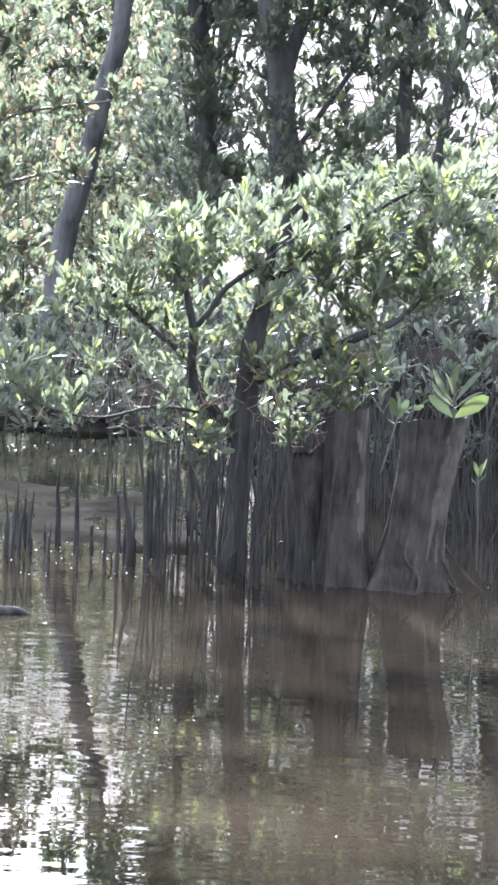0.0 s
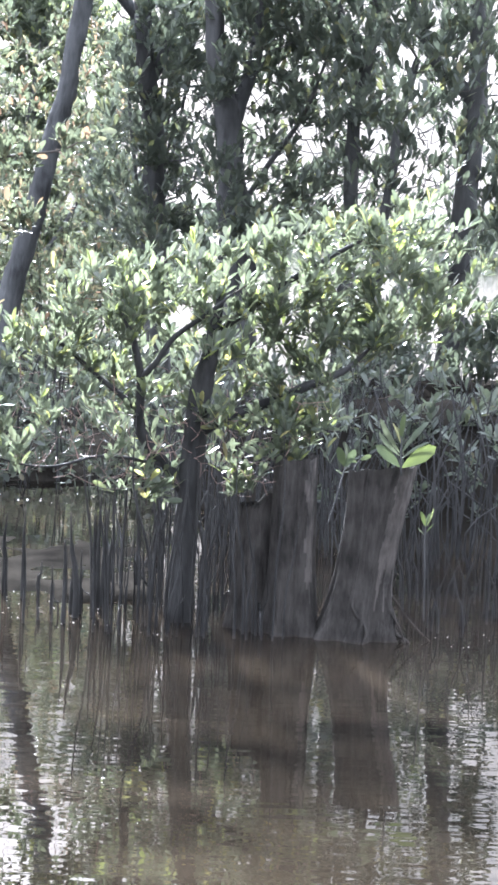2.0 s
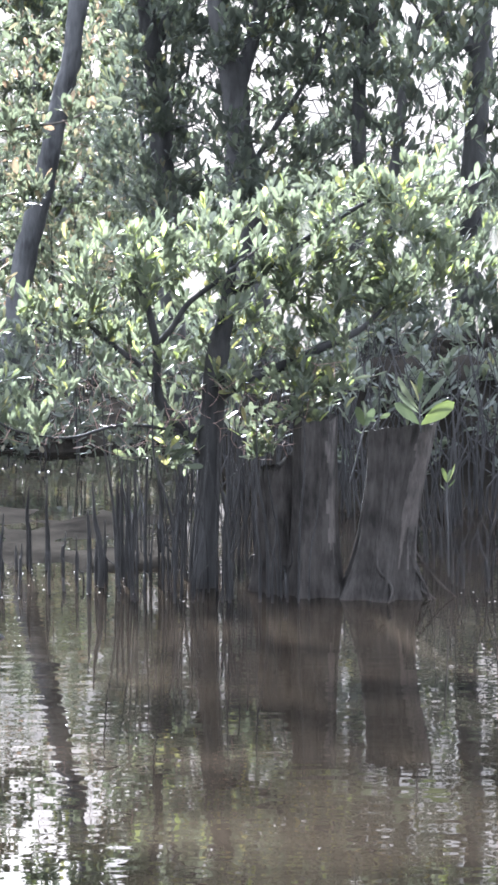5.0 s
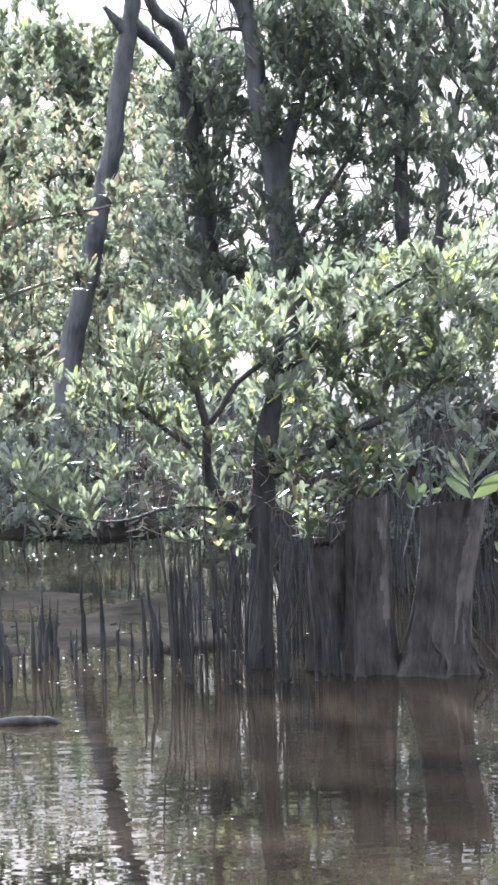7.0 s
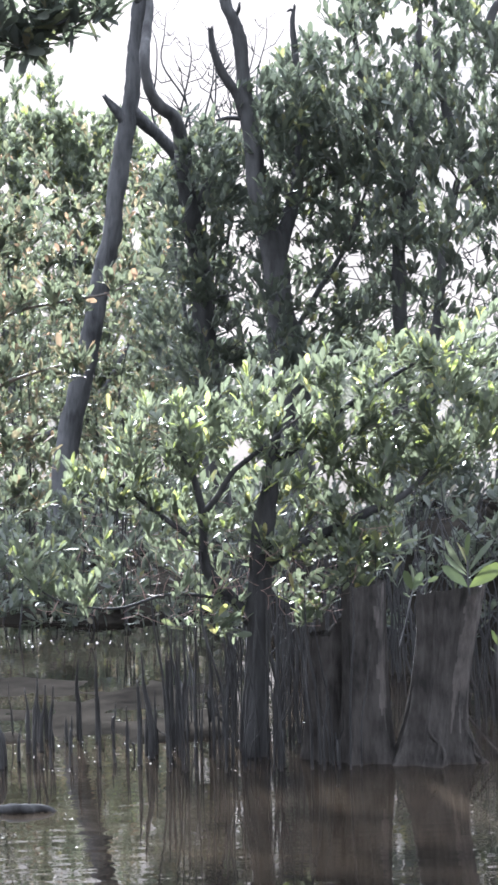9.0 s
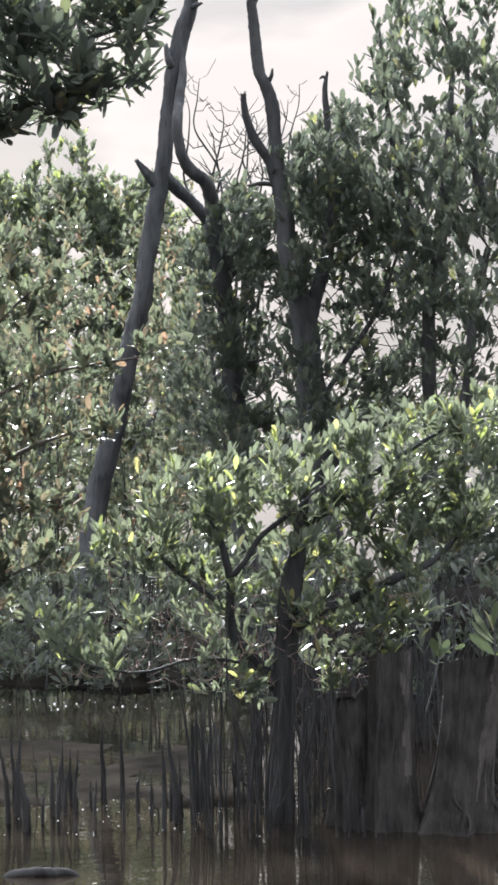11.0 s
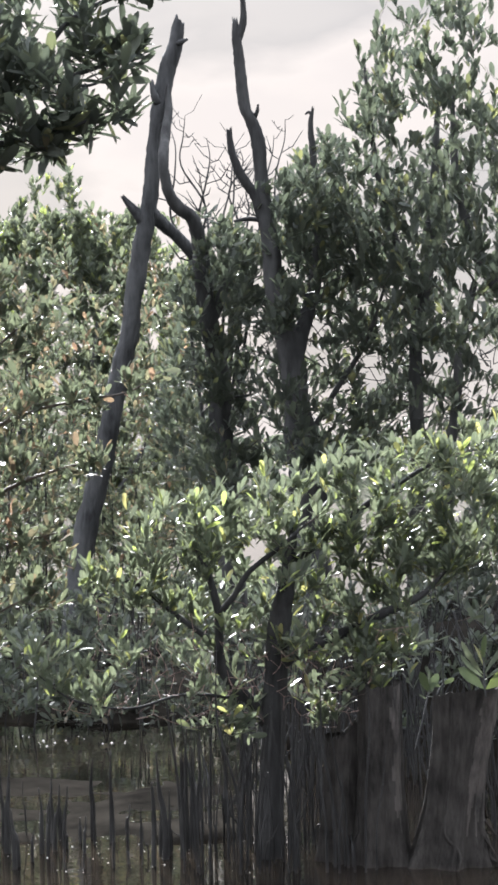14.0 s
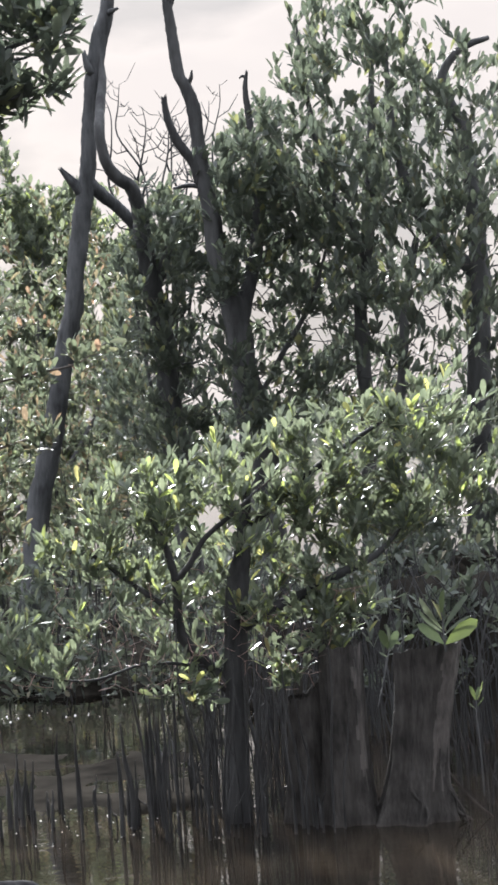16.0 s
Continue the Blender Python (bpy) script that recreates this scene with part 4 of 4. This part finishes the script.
S1 = (0.473, 9.500, -0.039)
S2 = (0.692, 9.450, -0.022)
stump((S1[0], S1[1], 0.0), 0.672, 0.08, 0.17, 5, "tall weathered grey tree stump with a flat cut top", (0.0, 0), 0.008, 5, 5.0)
stump((S2[0], S2[1], 0.0), 0.64, 0.13, 0.25, 9, "broad fluted tree stump flaring into buttress roots", (0.1, 0), 0.02, 6, 6.0, 0.026, (5.15, 6.1))

stump((S1[0] - 0.13, S1[1] + 0.1, 0.0), 0.5, 0.085, 0.15, 12, "low broken stump with a slanting rotten top", (0.015, 0), 0.085, 5, 4.0, 0.0, (6.2, 6.25), 0.0)


# a buttress root running out to the water
def root(name, pts, radii, seed, label, wood=stump_wood):
    ob = thing(name, pts[0], label, "root")
    line, rad = smooth_line(pts, radii)
    v, f = [], []
    tube(v, f, line, rad, 9, 0.35, 0, seed)
    part("root_wood", mesh_from("root_wood", v, f, wood), ob)


def build_surface_roots():
    rng = random.Random(37)
    for k in range(8):
        th = rng.uniform(-2.3, 0.35)
        cx, cy = S2[0] + 0.03, S2[1]
        L = rng.uniform(0.12, 0.34)
        dx, dy = math.cos(th), math.sin(th) * 0.6
        h = rng.uniform(0.08, 0.24)
        pts = [(cx + dx * 0.08, cy + dy * 0.08, h + 0.05)]
        for q in (0.3, 0.55, 0.8, 1.0):
            pts.append((cx + dx * (0.1 + L * q) + rng.gauss(0, 0.012), cy + dy * (0.1 + L * q), h * (1 - q) ** 0.8 + rng.gauss(0, 0.012) - 0.09 * q))
        r = rng.uniform(0.004, 0.008)
        root("surface_root", pts, [r * 1.5, r * 1.1, r, r * 0.8, r * 0.6], 3 + k, "thin crooked root running from the stump into the water")


build_surface_roots()


# ---- breathing roots and thin stems standing in the water ----
def spike(place, height, r, lean, seed, label, group, foot=1.3):
    rng = random.Random(seed)
    ob = thing("breathing_root", place, label, "root", group)
    x, y, z = place
    k = height
    pts = [(x, y, -0.3), (x + lean[0] * 0.2 + rng.gauss(0, 0.014 * k), y, k * 0.3), (x + lean[0] * 0.6 + rng.gauss(0, 0.018 * k), y + lean[1] * 0.5, k * 0.65), (x + lean[0], y + lean[1], k)]
    line, rad = smooth_line(pts, [r * foot, r * (0.5 + 0.4 * foot), r * 0.8, r * 0.25], 6)
    v, f = [], []
    tube(v, f, line, rad, 7, 0.3, 0, seed % 17)
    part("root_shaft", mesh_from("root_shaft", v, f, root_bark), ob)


def build_spikes():
    rng = random.Random(17)
    n = 0
    # loose ones, each where it stands
    for x, top, r in [(-0.957, 0.369, 0.0095), (-0.995, 0.313, 0.0081), (-0.975, 0.343, 0.0068), (-0.92, 0.216, 0.0081), (-0.931, 0.243, 0.0068), (-0.865, 0.135, 0.0054), (-0.822, 0.254, 0.0081), (-0.808, 0.28, 0.0068), (-0.801, 0.214, 0.0068), (-0.783, 0.247, 0.0081), (-0.793, 0.171, 0.0054), (-0.772, 0.262, 0.0068), (-0.759, 0.203, 0.0068), (-0.74, 0.224, 0.0068), (-0.729, 0.083, 0.0054), (-0.629, 0.324, 0.0095), (-0.662, 0.147, 0.0054), (-0.676, 0.103, 0.0054), (-0.557, 0.362, 0.0081), (-0.44, 0.186, 0.0054), (-0.399, 0.312, 0.0068), (-0.383, 0.229, 0.0068), (-0.368, 0.207, 0.0068), (-0.349, 0.406, 0.0095), (-0.338, 0.163, 0.0054), (-0.326, 0.249, 0.0054), (-0.288, 0.401, 0.0081), (-0.271, 0.368, 0.0068), (-0.255, 0.444, 0.0081), (-0.241, 0.378, 0.0068), (-0.218, 0.421, 0.0068), (-0.495, 0.144, 0.0054)]:
        n += 1
        y = rng.uniform(9.5, 10.3)
        spike((x * y / 9.8, y, 0), top, r, (rng.gauss(0, 0.015), 0), 100 + n, "slender dark breathing root standing in brown water", "breathing roots in the water", 1.9)
    for i in range(16):
        n += 1
        x, y = rng.uniform(-1.0, -0.1), rng.uniform(9.3, 10.4)
        spike((x, y, 0), rng.uniform(0.06, 0.24), rng.uniform(0.0028, 0.005), (rng.gauss(0, 0.012), 0), 100 + n, "short thin breathing root standing in brown water", "breathing roots in the water", 1.8)
    # crowded ones beneath the bush
    for i in range(125):
        n += 1
        y = 9.3 + 1.6 * rng.random() ** 1.5
        x = rng.uniform(-0.27, 0.52) * y / 9.6
        spike((x, y, 0), rng.uniform(0.12, 0.85), rng.uniform(0.0024, 0.0056), (rng.gauss(0, 0.045), rng.gauss(0, 0.05)), 100 + n, "dark wet stem crowded beneath the leafy bush", "stems beneath the bush")
    for i in range(40):
        n += 1
        x, y = rng.uniform(0.85, 1.35), rng.uniform(9.5, 10.6)
        spike((x, y, 0), rng.uniform(0.1, 0.45), rng.uniform(0.0024, 0.005), (rng.gauss(0, 0.04), 0), 100 + n, "thin dark stem standing beside the stump", "stems beside the stump")


build_spikes()


# ---- young shoots with large leaves ----
def sprig(place, stem_pts, leaves, label, fat=1.05):
    """leaves: rows of place on the stem (0 to 1), tip offset, length."""
    ob = thing("seedling", place, label, "seedling", "young shoots")
    line, rad = smooth_line(stem_pts, [0.0034] * (len(stem_pts) - 1) + [0.002])
    v, f = [], []
    tube(v, f, line, rad, 6)
    part("stem", mesh_from("stem", v, f, bark_dark), ob)
    rng = random.Random(len(leaves))
    for q, (s, (dx, dy, dz)) in enumerate(leaves):
        b = line[int(s * (len(line) - 1))]
        ln = math.sqrt(dx * dx + dy * dy + dz * dz)
        me = leaves_mesh("leaf", [(*b, dx, dy, dz, *((rng.gauss(0, 0.2), -1, 0.5) if q < 2 else (rng.choice((-1, 1)), -0.5, rng.uniform(0, 0.5))), ln)], leaf_young if q in (0, 1, 5) else leaf_single, fat * (1.0 if q in (0, 1, 5) else 0.55))
        part("leaf", me, ob)


sprig((0.847, 9.3, 0.65), [(0.85, 9.3, 0.633), (0.846, 9.3, 0.668), (0.844, 9.3, 0.723), (0.843, 9.3, 0.781)], [
    (0.3, (0.122, -0.03, 0.089)),
    (0.3, (-0.096, -0.03, 0.086)),
    (0.6, (-0.088, 0.03, 0.082)),
    (0.62, (0.093, -0.02, 0.132)),
    (0.55, (0.108, 0.05, 0.072)),
    (0.9, (0.004, -0.02, 0.104)),
    (0.65, (-0.086, 0.02, 0.125)),
    (0.8, (-0.03, 0.04, 0.09)),
], "green seedling with large upright leaves growing from the stump")
sprig((0.596, 9.3, 0.441), [(0.586, 9.3, 0.44), (0.607, 9.3, 0.515), (0.63, 9.3, 0.61), (0.642, 9.3, 0.662)], [
    (0.95, (-0.029, -0.02, 0.078)),
    (0.95, (0.038, 0.02, 0.07)),
    (0.95, (0.003, 0.03, 0.1)),
    (0.8, (-0.03, 0.02, 0.016)),
], "slender shoot with a few green leaves against the stump")
sprig((0.7, 9.3, 0.671), [(0.67, 9.3, 0.643), (0.684, 9.3, 0.67), (0.699, 9.3, 0.692)], [
    (0.9, (0.04, -0.02, 0.021)),
    (0.6, (-0.043, 0.02, 0.017)),
], "tiny leafy shoot on the rim of the stump")
sprig((0.967, 9.3, 0.118), [(0.957, 9.3, 0.097), (0.953, 9.3, 0.266), (0.947, 9.3, 0.391), (0.949, 9.3, 0.455)], [
    (0.95, (-0.022, -0.02, 0.062)),
    (0.95, (0.015, 0.02, 0.053)),
    (0.95, (0.034, 0.03, 0.072)),
    (0.8, (-0.026, 0.02, 0.023)),
    (0.9, (0.003, 0.02, 0.043)),
    (0.85, (0.031, 0, 0.033)),
], "thin seedling with narrow pale leaves beside the stump", 0.7)


# fallen log half under water
root("driftwood", [(-0.93, 8.58, -0.05), (-0.87, 8.57, 0.0), (-0.83, 8.575, 0.009), (-0.785, 8.57, 0.01), (-0.745, 8.565, 0.013), (-0.715, 8.57, 0.009), (-0.68, 8.58, 0.01), (-0.645, 8.58, 0.0), (-0.59, 8.6, -0.05)],
     [0.008, 0.014, 0.015, 0.018, 0.016, 0.018, 0.014, 0.012, 0.006], 7, "wet dark piece of driftwood half under water", bark_bush)


# ---- sun glints at the foot of the roots and far waterline, added as pale beads ----
def build_glint_beads():
    rng = random.Random(23)
    froth, fn, fb = material("froth")
    # near-white base colour imitates the sparkle of sun on wavelets
    fb.inputs["Base Color"].default_value = (0.75, 0.75, 0.73, 1)
    fb.inputs["Roughness"].default_value = 0.2
    fb.inputs["Specular IOR Level"].default_value = 1.0
    verts, faces = [], []
    for i in range(240):
        x, y = (rng.uniform(-1.0, 0.0), rng.uniform(9.35, 10.6)) if i < 190 else (rng.uniform(0.85, 1.3), rng.uniform(9.3, 9.7))
        r = 0.0009 + 0.0032 * rng.random() ** 2.5
        if i >= 210:
            x, y, r = rng.uniform(-1.5, -0.2), rng.uniform(13.7, 14.3), rng.uniform(0.0025, 0.0045)
        if i >= 228:
            x, y, r = (-1.09 if i % 2 else -0.66) + rng.gauss(0, 0.07), 13.8 + rng.gauss(0, 0.12), 0.002 + 0.007 * rng.random() ** 2
        base = len(verts)
        for ring, (q, h) in enumerate(((1.0, 0.0), (0.8, 0.55), (0.4, 0.9))):
            for k in range(7):
                th = 6.283 * k / 7
                verts.append((x + r * q * math.cos(th), y + r * q * math.sin(th), r * h - 0.0005))
        verts.append((x, y, r))
        for ring in range(2):
            for k in range(7):
                k2 = (k + 1) % 7
                faces.append((base + ring * 7 + k, base + ring * 7 + k2, base + ring * 7 + 7 + k2, base + ring * 7 + 7 + k))
        for k in range(7):
            faces.append((base + 14 + k, base + 14 + (k + 1) % 7, base + 21))
    ob = new("froth", mesh_from("froth", verts, faces, froth))
    tagged(ob, "tiny pale beads standing in for sun glints on the water round the roots", "froth", kind="stuff")


build_glint_beads()
